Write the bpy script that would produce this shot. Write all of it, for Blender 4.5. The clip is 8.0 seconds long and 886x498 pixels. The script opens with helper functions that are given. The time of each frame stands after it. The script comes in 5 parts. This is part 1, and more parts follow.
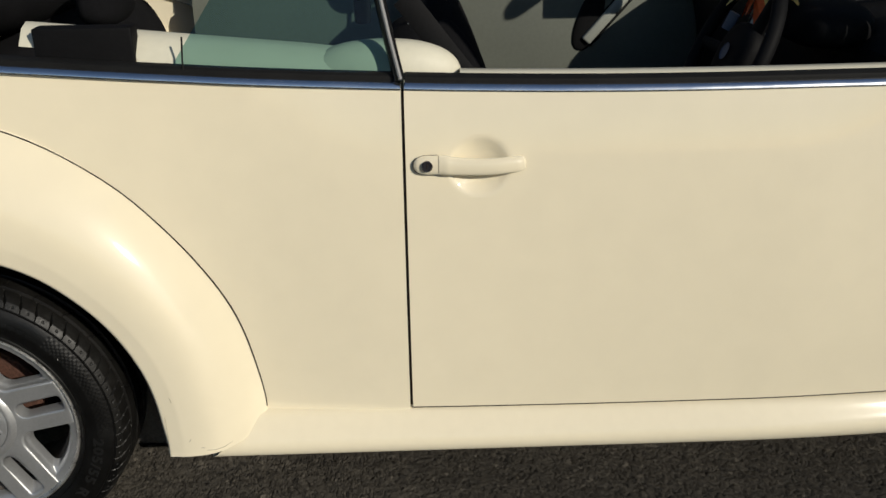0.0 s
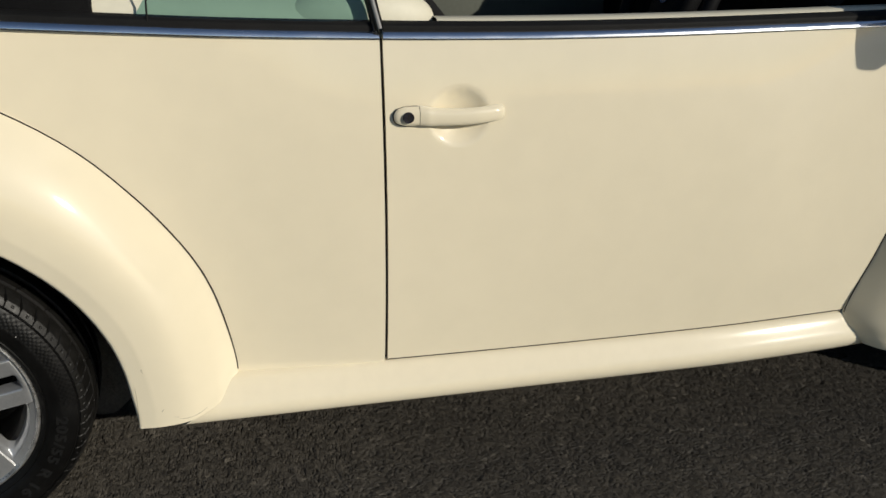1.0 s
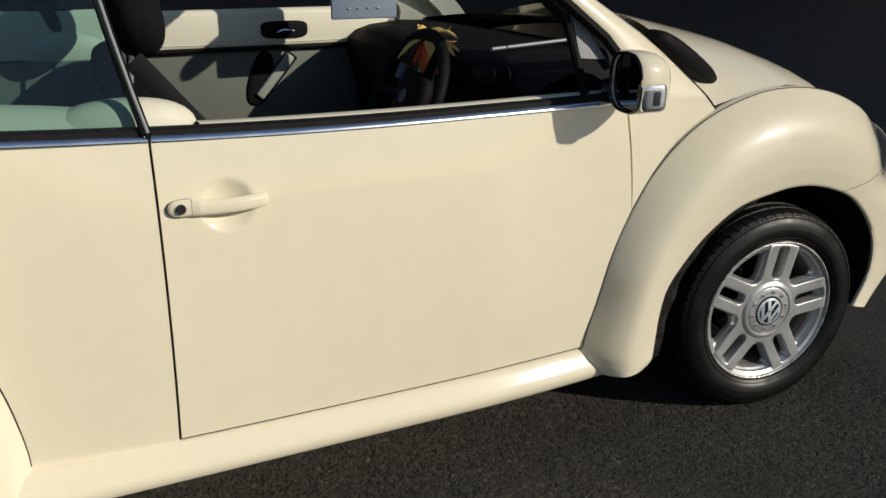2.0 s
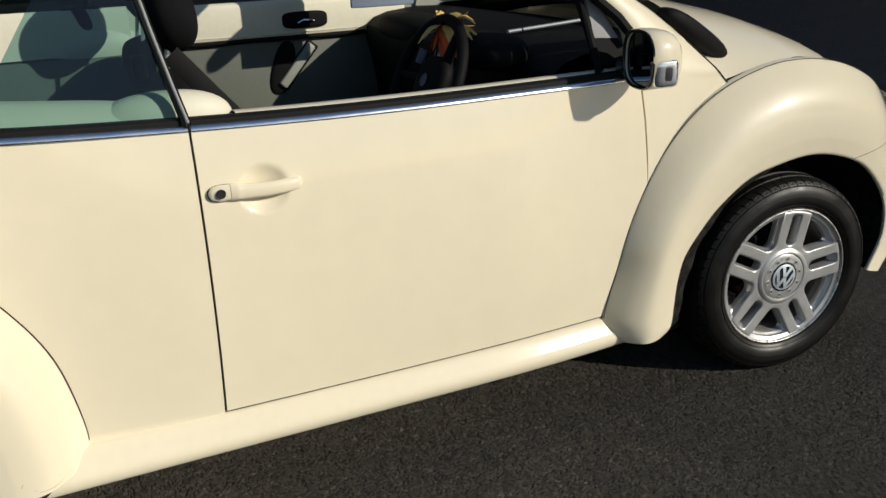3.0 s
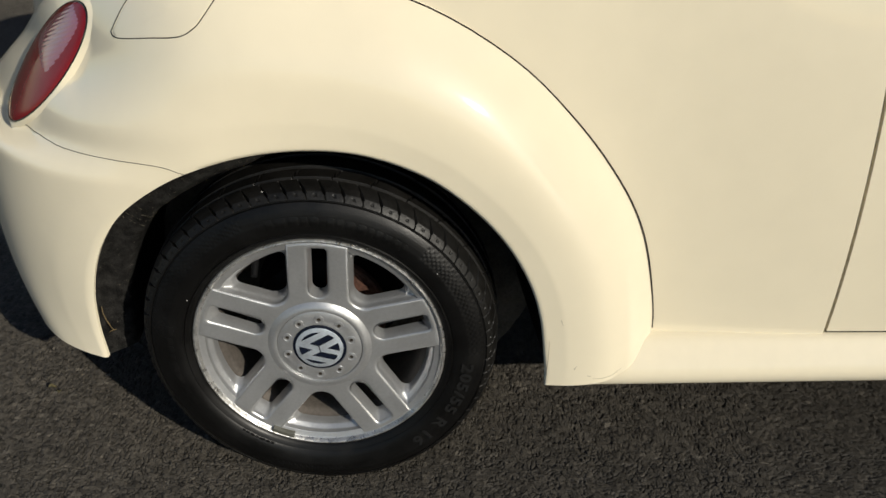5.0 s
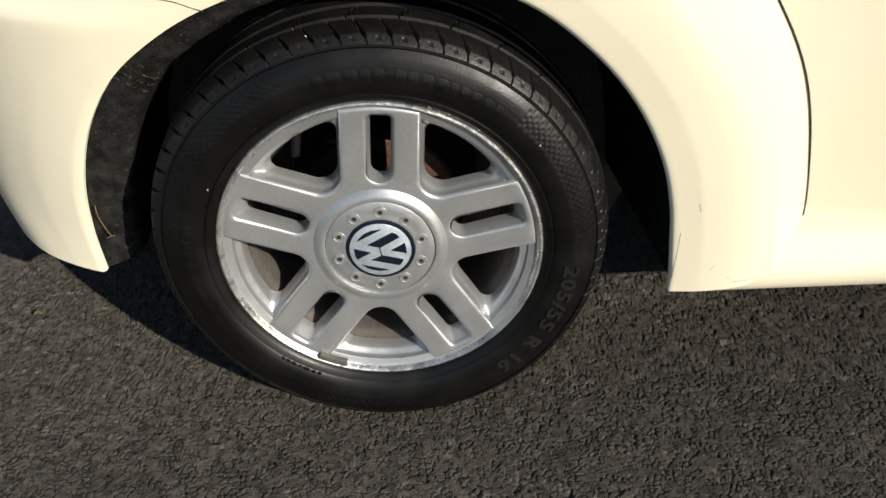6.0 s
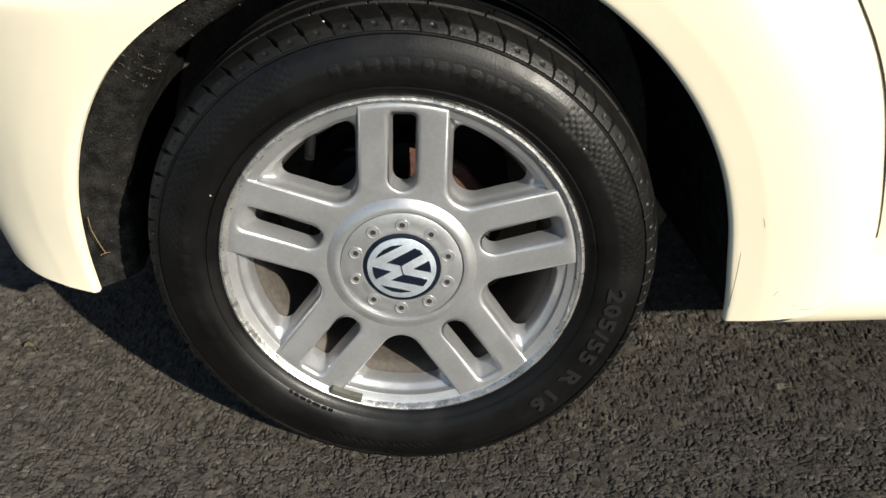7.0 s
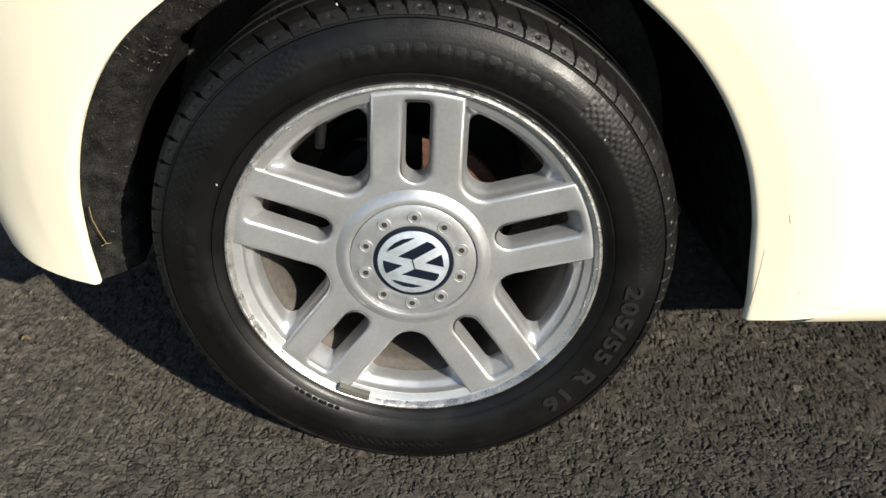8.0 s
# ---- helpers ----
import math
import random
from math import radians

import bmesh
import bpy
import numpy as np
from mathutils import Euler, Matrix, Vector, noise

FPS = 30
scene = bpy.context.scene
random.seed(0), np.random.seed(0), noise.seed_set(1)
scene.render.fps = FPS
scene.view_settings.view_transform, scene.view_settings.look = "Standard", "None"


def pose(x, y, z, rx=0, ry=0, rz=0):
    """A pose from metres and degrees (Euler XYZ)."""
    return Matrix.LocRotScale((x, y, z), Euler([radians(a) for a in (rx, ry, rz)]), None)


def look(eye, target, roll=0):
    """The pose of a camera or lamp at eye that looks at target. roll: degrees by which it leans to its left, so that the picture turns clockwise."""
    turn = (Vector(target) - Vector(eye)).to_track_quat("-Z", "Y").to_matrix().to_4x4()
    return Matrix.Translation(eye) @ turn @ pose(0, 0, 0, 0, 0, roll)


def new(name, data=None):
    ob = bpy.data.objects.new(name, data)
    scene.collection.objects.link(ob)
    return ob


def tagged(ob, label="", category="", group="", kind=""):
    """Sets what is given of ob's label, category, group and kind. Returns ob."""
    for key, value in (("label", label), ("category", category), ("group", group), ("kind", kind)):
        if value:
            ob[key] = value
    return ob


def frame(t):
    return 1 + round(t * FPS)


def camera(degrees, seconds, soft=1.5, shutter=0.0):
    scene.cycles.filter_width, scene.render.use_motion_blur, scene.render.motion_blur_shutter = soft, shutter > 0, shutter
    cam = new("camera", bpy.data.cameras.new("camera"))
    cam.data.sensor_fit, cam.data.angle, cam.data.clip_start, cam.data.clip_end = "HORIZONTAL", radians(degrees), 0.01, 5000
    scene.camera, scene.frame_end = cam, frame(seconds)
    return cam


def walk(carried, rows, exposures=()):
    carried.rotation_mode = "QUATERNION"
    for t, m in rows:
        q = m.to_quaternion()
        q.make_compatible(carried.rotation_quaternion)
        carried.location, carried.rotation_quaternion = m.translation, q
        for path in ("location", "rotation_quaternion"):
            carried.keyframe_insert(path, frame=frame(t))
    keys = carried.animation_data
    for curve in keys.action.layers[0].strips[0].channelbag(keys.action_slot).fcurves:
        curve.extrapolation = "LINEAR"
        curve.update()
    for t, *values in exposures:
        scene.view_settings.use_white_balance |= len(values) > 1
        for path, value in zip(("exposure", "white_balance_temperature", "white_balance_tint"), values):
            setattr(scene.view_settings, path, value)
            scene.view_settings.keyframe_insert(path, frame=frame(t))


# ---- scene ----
cam = camera(52.6, 8.0)
PATH = [
    (0, (0.893, -1.437, 1.31), (0.944, 0.395, 0.51), -0.8),
    (0.5, (0.775, -1.399, 1.296), (0.901, 0.37, 0.372), 0.6),
    (1, (0.651, -1.394, 1.328), (1.032, 0.339, 0.406), 1.2),
    (1.5, (0.62, -1.458, 1.341), (1.357, 0.217, 0.533), 2.1),
    (1.7, (0.638, -1.547, 1.334), (1.435, 0.141, 0.617), 1.8),
    (2.8, (0.568, -1.726, 1.35), (1.461, -0.064, 0.686), -1.3),
    (3, (0.565, -1.73, 1.352), (1.359, -0.037, 0.641), -1.5),
    (3.5, (0.472, -1.643, 1.332), (0.975, 0.117, 0.526), -0.9),
    (4, (0.338, -1.517, 1.312), (0.624, 0.243, 0.405), 0.1),
    (4.5, (0.298, -1.336, 1.261), (0.356, 0.416, 0.299), 0.2),
    (4.7, (0.286, -1.263, 1.245), (0.254, 0.479, 0.265), -0.8),
    (5.8, (0.112, -0.931, 1.032), (0.084, 0.722, -0.094), -3.5),
    (6, (0.098, -0.902, 0.967), (0.071, 0.743, -0.171), -2.8),
    (6.5, (0.096, -0.861, 0.883), (0.051, 0.841, -0.166), -2.6),
    (7, (0.081, -0.828, 0.849), (0.02, 0.896, -0.162), -2.6),
    (7.5, (0.072, -0.801, 0.83), (0.025, 0.922, -0.184), -1.9),
    (8, (0.062, -0.802, 0.828), (0.007, 0.92, -0.186), -1.9),
]
walk(cam, [(t, look(eye, target, roll)) for t, eye, target, roll in PATH],
     exposures=[(0, -0.16), (1.0, -0.14), (1.5, -0.10), (1.7, -0.07), (2.8, 0.12), (3.5, 0.03), (4.0, -0.02), (4.7, -0.04), (5.8, 0.51), (6.0, 0.61), (6.5, 0.77), (7.0, 0.87), (7.5, 1.25), (8.0, 1.08)])

# ---- daylight ----
SUN_TO = Vector((0.647, -0.763, 0)).normalized()
ELEV = radians(25.5)
SUN_TO = Vector((SUN_TO.x * math.cos(ELEV), SUN_TO.y * math.cos(ELEV), math.sin(ELEV)))
world = bpy.data.worlds.new("world")
scene.world = world
world.use_nodes = True
sky = world.node_tree.nodes.new("ShaderNodeTexSky")
sky.sky_type = "NISHITA"
sky.sun_disc = False
sky.sun_elevation = ELEV
sky.ozone_density = 1.6
sky.dust_density = 0.4
sky.air_density = 1.0
sky.sun_rotation = math.atan2(SUN_TO.x, SUN_TO.y)
backg = world.node_tree.nodes["Background"]
backg.inputs["Strength"].default_value = 0.078
world.node_tree.links.new(sky.outputs[0], backg.inputs[0])
sun = new("sun", bpy.data.lights.new("sun", "SUN"))
sun.data.energy = 4.15
sun.data.angle = radians(0.55)
sun.data.color = (1.0, 0.935, 0.81)
sun.matrix_world = look(SUN_TO * 30, (0, 0, 0))


# ---- materials ----
def material(name, color, rough=0.5, metal=0.0, coat=0.0, coat_rough=0.05, var=0.0, scale=8.0, bump=0.0, bump_scale=200.0,
             spec=0.5, rvar=0.0, far=None):
    """A surface with colour variation at two scales, roughness variation and fine relief."""
    m = bpy.data.materials.new(name)
    m.use_nodes = True
    nt = m.node_tree
    b = nt.nodes["Principled BSDF"]
    b.inputs["Base Color"].default_value = (*color, 1)
    b.inputs["Roughness"].default_value = rough
    b.inputs["Metallic"].default_value = metal
    b.inputs["Coat Weight"].default_value = coat
    b.inputs["Coat Roughness"].default_value = coat_rough
    b.inputs["Specular IOR Level"].default_value = spec
    tc = nt.nodes.new("ShaderNodeTexCoord")

    def noise_tex(sc, detail=6.0):
        n = nt.nodes.new("ShaderNodeTexNoise")
        n.inputs["Scale"].default_value = sc
        n.inputs["Detail"].default_value = detail
        nt.links.new(tc.outputs["Object"], n.inputs["Vector"])
        return n

    if var:
        n1, n2 = noise_tex(scale), noise_tex(scale * 14)
        add = nt.nodes.new("ShaderNodeMath")
        add.operation = "ADD"
        nt.links.new(n1.outputs["Fac"], add.inputs[0])
        nt.links.new(n2.outputs["Fac"], add.inputs[1])
        ramp = nt.nodes.new("ShaderNodeMapRange")
        ramp.inputs["From Min"].default_value, ramp.inputs["From Max"].default_value = 0.7, 1.3
        nt.links.new(add.outputs[0], ramp.inputs["Value"])
        mix = nt.nodes.new("ShaderNodeMix")
        mix.data_type = "RGBA"
        other = far or tuple(c * (1 + var) for c in color)
        mix.inputs["A"].default_value = (*[c * (1 - var) for c in color], 1)
        mix.inputs["B"].default_value = (*other, 1)
        nt.links.new(ramp.outputs["Result"], mix.inputs["Factor"])
        nt.links.new(mix.outputs["Result"], b.inputs["Base Color"])
    if rvar:
        n3 = noise_tex(scale * 2.3)
        rr = nt.nodes.new("ShaderNodeMapRange")
        rr.inputs["From Min"].default_value, rr.inputs["From Max"].default_value = 0.3, 0.7
        rr.inputs["To Min"].default_value, rr.inputs["To Max"].default_value = max(0.02, rough - rvar), rough + rvar
        nt.links.new(n3.outputs["Fac"], rr.inputs["Value"])
        nt.links.new(rr.outputs["Result"], b.inputs["Roughness"])
    if bump:
        n4 = noise_tex(bump_scale, 4.0)
        bp = nt.nodes.new("ShaderNodeBump")
        bp.inputs["Strength"].default_value = bump
        bp.inputs["Distance"].default_value = 0.002
        nt.links.new(n4.outputs["Fac"], bp.inputs["Height"])
        nt.links.new(bp.outputs["Normal"], b.inputs["Normal"])
    return m


def glass(name, tint, rough=0.0):
    m = bpy.data.materials.new(name)
    m.use_nodes = True
    nt = m.node_tree
    out = nt.nodes["Material Output"]
    nt.nodes.remove(nt.nodes["Principled BSDF"])
    tr, gl = nt.nodes.new("ShaderNodeBsdfTransparent"), nt.nodes.new("ShaderNodeBsdfGlossy")
    tr.inputs["Color"].default_value = (*tint, 1)
    gl.inputs["Roughness"].default_value = 0.01
    lw, mx = nt.nodes.new("ShaderNodeLayerWeight"), nt.nodes.new("ShaderNodeMixShader")
    lw.inputs["Blend"].default_value = 0.5
    steep, fac = nt.nodes.new("ShaderNodeMath"), nt.nodes.new("ShaderNodeMath")
    steep.operation, fac.operation = "POWER", "MULTIPLY_ADD"
    steep.inputs[1].default_value = 5.0
    fac.inputs[1].default_value, fac.inputs[2].default_value = 0.95, 0.05
    nt.links.new(lw.outputs["Facing"], steep.inputs[0])
    nt.links.new(steep.outputs[0], fac.inputs[0])
    nt.links.new(fac.outputs[0], mx.inputs["Fac"])
    nt.links.new(tr.outputs[0], mx.inputs[1])
    nt.links.new(gl.outputs[0], mx.inputs[2])
    nt.links.new(mx.outputs[0], out.inputs["Surface"])
    return m


PAINT = material("cream_paint", (0.762, 0.694, 0.534), 0.42, 0, 1.0, 0.06, var=0.02, scale=1.1, bump=0.02, bump_scale=500, rvar=0.05, spec=0.22)
PAINT.node_tree.nodes["Principled BSDF"].inputs["Diffuse Roughness"].default_value = 0.5
PAINT.node_tree.nodes["Principled BSDF"].inputs["Coat IOR"].default_value = 1.6
SILL_PAINT = material("stone_chip_paint", (0.762, 0.694, 0.534), 0.45, 0, 1.0, 0.08, var=0.02, scale=3.0, bump=0.10, bump_scale=45, rvar=0.05, spec=0.16)
SILL_PAINT.node_tree.nodes["Principled BSDF"].inputs["Diffuse Roughness"].default_value = 0.5
SILL_PAINT.node_tree.nodes["Principled BSDF"].inputs["Coat IOR"].default_value = 1.6
CHROME = material("chrome", (0.80, 0.83, 0.88), 0.19, 1.0, rvar=0.05, var=0.03, scale=9)
BLACK = material("black_plastic", (0.005, 0.005, 0.0055), 0.65, var=0.25, scale=12, bump=0.15, bump_scale=700, spec=0.1)
GLOSSBLACK = material("gloss_black", (0.008, 0.008, 0.009), 0.16, var=0.2, scale=12, rvar=0.05)
SEAL = material("rubber_seal", (0.006, 0.006, 0.006), 0.7, var=0.3, scale=20, spec=0.2)
# dark colour that stands in for the shade inside gaps, slots and sockets
GAP_SHADE = material("gap_shade", (0.02, 0.015, 0.01), 0.85, var=0.3, scale=30)
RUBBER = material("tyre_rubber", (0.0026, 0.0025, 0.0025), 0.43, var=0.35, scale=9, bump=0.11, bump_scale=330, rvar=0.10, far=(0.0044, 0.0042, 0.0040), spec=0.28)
MARK = material("tyre_lettering", (0.0065, 0.0065, 0.0065), 0.5, var=0.25, scale=40, spec=0.4)
ALLOY = material("silver_alloy", (0.455, 0.46, 0.465), 0.37, 0.7, 0.3, 0.2, var=0.08, scale=14, bump=0.15, bump_scale=700, rvar=0.08)
LIP = material("worn_alloy_lip", (0.44, 0.435, 0.42), 0.38, 0.8, var=0.45, scale=42, bump=0.6, bump_scale=170, rvar=0.18)
# barrel colour holds brake dust and also the shade deep behind the spokes
BARREL = material("dusty_shaded_barrel", (0.095, 0.083, 0.072), 0.6, 0.3, var=0.3, scale=12, rvar=0.1)
RUST = material("rusty_iron", (0.095, 0.044, 0.030), 0.8, 0.2, var=0.5, scale=16, bump=0.4, bump_scale=150)
WEIGHT = material("lead_weight", (0.13, 0.13, 0.11), 0.5, 0.5, var=0.2, scale=30)
FELT = material("felt_liner", (0.013, 0.0128, 0.012), 0.95, var=0.5, scale=48, bump=1.0, bump_scale=330, far=(0.042, 0.040, 0.037), spec=0.05)
FELT.node_tree.nodes["Map Range"].inputs["From Min"].default_value = 0.85
FELT.node_tree.nodes["Map Range"].inputs["From Max"].default_value = 1.45
TRIM = material("cream_trim", (0.60, 0.57, 0.455), 0.55, var=0.04, scale=5, bump=0.12, bump_scale=900)
GREY = material("grey_trim", (0.100, 0.108, 0.088), 0.6, var=0.08, scale=6, bump=0.15, bump_scale=700)
PULL = material("pale_grey_plastic", (0.24, 0.25, 0.22), 0.5, var=0.06, scale=9, bump=0.1, bump_scale=600)
FABRIC = material("dark_fabric", (0.007, 0.007, 0.008), 0.95, var=0.3, scale=16, bump=0.5, bump_scale=600, spec=0.1)
SILVER = material("silver_plastic", (0.55, 0.56, 0.58), 0.3, 0.7, var=0.05, scale=20)
BADGE = material("badge_silver", (0.60, 0.66, 0.72), 0.34, 0.6, var=0.24, scale=60, bump=0.2, bump_scale=500)
NAVY = material("badge_dark", (0.006, 0.009, 0.018), 0.2, var=0.2, scale=20)
VISOR = material("blue_grey_vinyl", (0.185, 0.225, 0.30), 0.6, var=0.06, scale=9, bump=0.1, bump_scale=600)
DUSK = material("dark_blue_grey", (0.070, 0.090, 0.135), 0.45, var=0.1, scale=30)
MIRROR = material("mirror_glass", (0.42, 0.44, 0.47), 0.01, 1.0)
CORNER = material("grey_plastic", (0.22, 0.22, 0.22), 0.6, var=0.08, scale=9, bump=0.1, bump_scale=600)
TINT = glass("tinted_glass", (0.31, 0.50, 0.48))
CLEAR = glass("clear_glass", (0.86, 0.92, 0.89))
LENS = glass("clear_lens", (0.92, 0.93, 0.95))
RED = material("red_lens", (0.26, 0.006, 0.010), 0.15, 0, 0.10, 0.02, var=0.12, scale=20, spec=0.22)
PINK = material("ribbed_red_lens", (0.40, 0.10, 0.14), 0.2, 0, 1.0, 0.03, var=0.1, scale=20)
STEEL = material("dark_steel", (0.045, 0.043, 0.052), 0.45, 0.8, var=0.3, scale=200)
PETAL = material("dry_yellow_petal", (0.62, 0.42, 0.12), 0.7, var=0.2, scale=60)
ORANGE = material("orange_petal", (0.62, 0.10, 0.015), 0.7, var=0.25, scale=60)
PALE = material("pale_petal", (0.5, 0.5, 0.46), 0.7, var=0.2, scale=60)
DRY_LEAF = material("dry_leaf", (0.095, 0.080, 0.035), 0.85, var=0.3, scale=80)
# inner arch colour raised above black to stand in for lens glare
UNDERSEAL = material("lifted_underseal", (0.07, 0.066, 0.060), 0.9, var=0.4, scale=14, bump=0.5, bump_scale=150, spec=0.1)
SCRATCH = material("scratched_paint", (0.20, 0.17, 0.12), 0.8, var=0.3, scale=90)
PALE_GRIT = material("pale_grit", (0.32, 0.31, 0.29), 0.8, var=0.2, scale=300)
LINT = material("pale_lint", (0.10, 0.085, 0.06), 0.9, var=0.5, scale=90)
STRAW = material("dry_grass", (0.20, 0.14, 0.06), 0.8, var=0.2, scale=60)


def asphalt_material():
    """Worn bitumen: flat crusts parted by short torn cracks, with finer grain between."""
    m = material("asphalt", (0.050, 0.0450, 0.0375), 0.62, var=0.25, scale=2.2, far=(0.067, 0.0595, 0.0485), spec=0.28)
    nt = m.node_tree
    b = nt.nodes["Principled BSDF"]
    b.inputs["Diffuse Roughness"].default_value = 1.0
    tc = nt.nodes.new("ShaderNodeTexCoord")
    warp = nt.nodes.new("ShaderNodeTexNoise")
    warp.inputs["Scale"].default_value, warp.inputs["Detail"].default_value = 130, 3
    nt.links.new(tc.outputs["Object"], warp.inputs["Vector"])
    bend = nt.nodes.new("ShaderNodeVectorMath")
    bend.operation = "MULTIPLY_ADD"
    bend.inputs[1].default_value = (0.012, 0.012, 0.012)
    nt.links.new(warp.outputs["Color"], bend.inputs[0])
    nt.links.new(tc.outputs["Object"], bend.inputs[2])
    v = nt.nodes.new("ShaderNodeTexVoronoi")
    v.feature = "DISTANCE_TO_EDGE"
    v.inputs["Scale"].default_value = 105
    nt.links.new(bend.outputs[0], v.inputs["Vector"])
    crack = nt.nodes.new("ShaderNodeMapRange")
    crack.interpolation_type = "SMOOTHSTEP"
    crack.inputs["From Max"].default_value = 0.11
    nt.links.new(v.outputs["Distance"], crack.inputs["Value"])
    where = nt.nodes.new("ShaderNodeTexNoise")
    where.inputs["Scale"].default_value, where.inputs["Detail"].default_value = 85, 2
    nt.links.new(tc.outputs["Object"], where.inputs["Vector"])
    mask = nt.nodes.new("ShaderNodeMapRange")
    mask.inputs["From Min"].default_value, mask.inputs["From Max"].default_value = 0.38, 0.50
    nt.links.new(where.outputs["Fac"], mask.inputs["Value"])
    gate = nt.nodes.new("ShaderNodeMath")
    gate.operation = "MAXIMUM"
    nt.links.new(crack.outputs["Result"], gate.inputs[0])
    nt.links.new(mask.outputs["Result"], gate.inputs[1])
    n = nt.nodes.new("ShaderNodeTexNoise")
    n.inputs["Scale"].default_value, n.inputs["Detail"].default_value = 520, 5
    nt.links.new(tc.outputs["Object"], n.inputs["Vector"])
    add = nt.nodes.new("ShaderNodeMath")
    add.operation = "MULTIPLY_ADD"
    add.inputs[1].default_value = 0.36
    nt.links.new(n.outputs["Fac"], add.inputs[0])
    nt.links.new(gate.outputs[0], add.inputs[2])
    bp = nt.nodes.new("ShaderNodeBump")
    bp.inputs["Strength"].default_value, bp.inputs["Distance"].default_value = 1.0, 0.0042
    nt.links.new(add.outputs[0], bp.inputs["Height"])
    nt.links.new(bp.outputs["Normal"], b.inputs["Normal"])
    src = b.inputs["Base Color"].links[0].from_socket
    tone = nt.nodes.new("ShaderNodeMapRange")
    tone.inputs["From Min"].default_value, tone.inputs["From Max"].default_value = 0.3, 0.7
    tone.inputs["To Min"].default_value, tone.inputs["To Max"].default_value = 0.56, 1.42
    nt.links.new(n.outputs["Fac"], tone.inputs["Value"])
    # crusts differ in tone, a few stones are pale, the torn joints hold dark bitumen
    cell = nt.nodes.new("ShaderNodeTexVoronoi")
    cell.inputs["Scale"].default_value = 105
    nt.links.new(bend.outputs[0], cell.inputs["Vector"])
    sep = nt.nodes.new("ShaderNodeSeparateColor")
    nt.links.new(cell.outputs["Color"], sep.inputs["Color"])
    each = nt.nodes.new("ShaderNodeMapRange")
    each.inputs["To Min"].default_value, each.inputs["To Max"].default_value = 0.66, 1.30
    nt.links.new(sep.outputs["Red"], each.inputs["Value"])
    stone = nt.nodes.new("ShaderNodeMapRange")
    stone.inputs["From Min"].default_value, stone.inputs["From Max"].default_value = 0.955, 0.985
    stone.inputs["To Max"].default_value = 0.85
    nt.links.new(sep.outputs["Green"], stone.inputs["Value"])
    joint = nt.nodes.new("ShaderNodeMapRange")
    joint.inputs["To Min"].default_value = 0.5
    nt.links.new(gate.outputs[0], joint.inputs["Value"])
    # the tone falls gradually along x, its course broken by wide noise
    split, wide = nt.nodes.new("ShaderNodeSeparateXYZ"), nt.nodes.new("ShaderNodeTexNoise")
    nt.links.new(tc.outputs["Object"], split.inputs[0])
    nt.links.new(tc.outputs["Object"], wide.inputs["Vector"])
    wide.inputs["Scale"].default_value, wide.inputs["Detail"].default_value = 2.5, 4
    shift = nt.nodes.new("ShaderNodeMath")
    shift.operation = "ADD"
    nt.links.new(split.outputs["X"], shift.inputs[0])
    nt.links.new(wide.outputs["Fac"], shift.inputs[1])
    x_tone = nt.nodes.new("ShaderNodeMapRange")
    x_tone.interpolation_type = "SMOOTHSTEP"
    x_tone.inputs["From Min"].default_value, x_tone.inputs["From Max"].default_value = 0.3, 2.0
    x_tone.inputs["To Min"].default_value, x_tone.inputs["To Max"].default_value = 1.04, 0.78
    nt.links.new(shift.outputs[0], x_tone.inputs["Value"])
    last = tone.outputs["Result"]
    for socket, how in ((x_tone.outputs["Result"], "MULTIPLY"), (each.outputs["Result"], "MULTIPLY"), (stone.outputs["Result"], "ADD"), (joint.outputs["Result"], "MULTIPLY")):
        op = nt.nodes.new("ShaderNodeMath")
        op.operation = how
        nt.links.new(last, op.inputs[0])
        nt.links.new(socket, op.inputs[1])
        last = op.outputs[0]
    mul = nt.nodes.new("ShaderNodeMix")
    mul.data_type, mul.blend_type = "RGBA", "MULTIPLY"
    mul.inputs["Factor"].default_value = 1.0
    nt.links.new(src, mul.inputs["A"])
    nt.links.new(last, mul.inputs["B"])
    nt.links.new(mul.outputs["Result"], b.inputs["Base Color"])
    return m


ASPHALT = asphalt_material()
# surfaces of the two added light blockers that stand out of view
DARK_BLOCK = material("dark_blocker", (0.046, 0.029, 0.021), 0.9, var=0.2, scale=3, bump=0.4, bump_scale=40)
PALE_BLOCK = material("pale_blocker", (0.30, 0.27, 0.24), 0.9, var=0.2, scale=2, bump=0.4, bump_scale=60)


# ---- mesh helpers ----
def attach(name, me, mat, parent, label=""):
    ob = new(name, me)
    if mat is not None and not me.materials:
        me.materials.append(mat)
    ob.parent = parent
    return tagged(ob, label)


def part(name, bm, mat, parent, label="", smooth=True, angle=40):
    """Links a bmesh as one mesh object under a thing or a part."""
    me = bpy.data.meshes.new(name)
    bm.to_mesh(me)
    bm.free()
    if smooth:
        shade(me, angle)
    return attach(name, me, mat, parent, label)


def shade(me, angle=40):
    """Smooth shading with edges sharper than the angle kept."""
    bm = bmesh.new()
    bm.from_mesh(me)
    for f in bm.faces:
        f.smooth = True
    lim = radians(angle)
    for e in bm.edges:
        e.smooth = not (len(e.link_faces) == 2 and e.calc_face_angle(0) > lim)
    bm.to_mesh(me)
    bm.free()


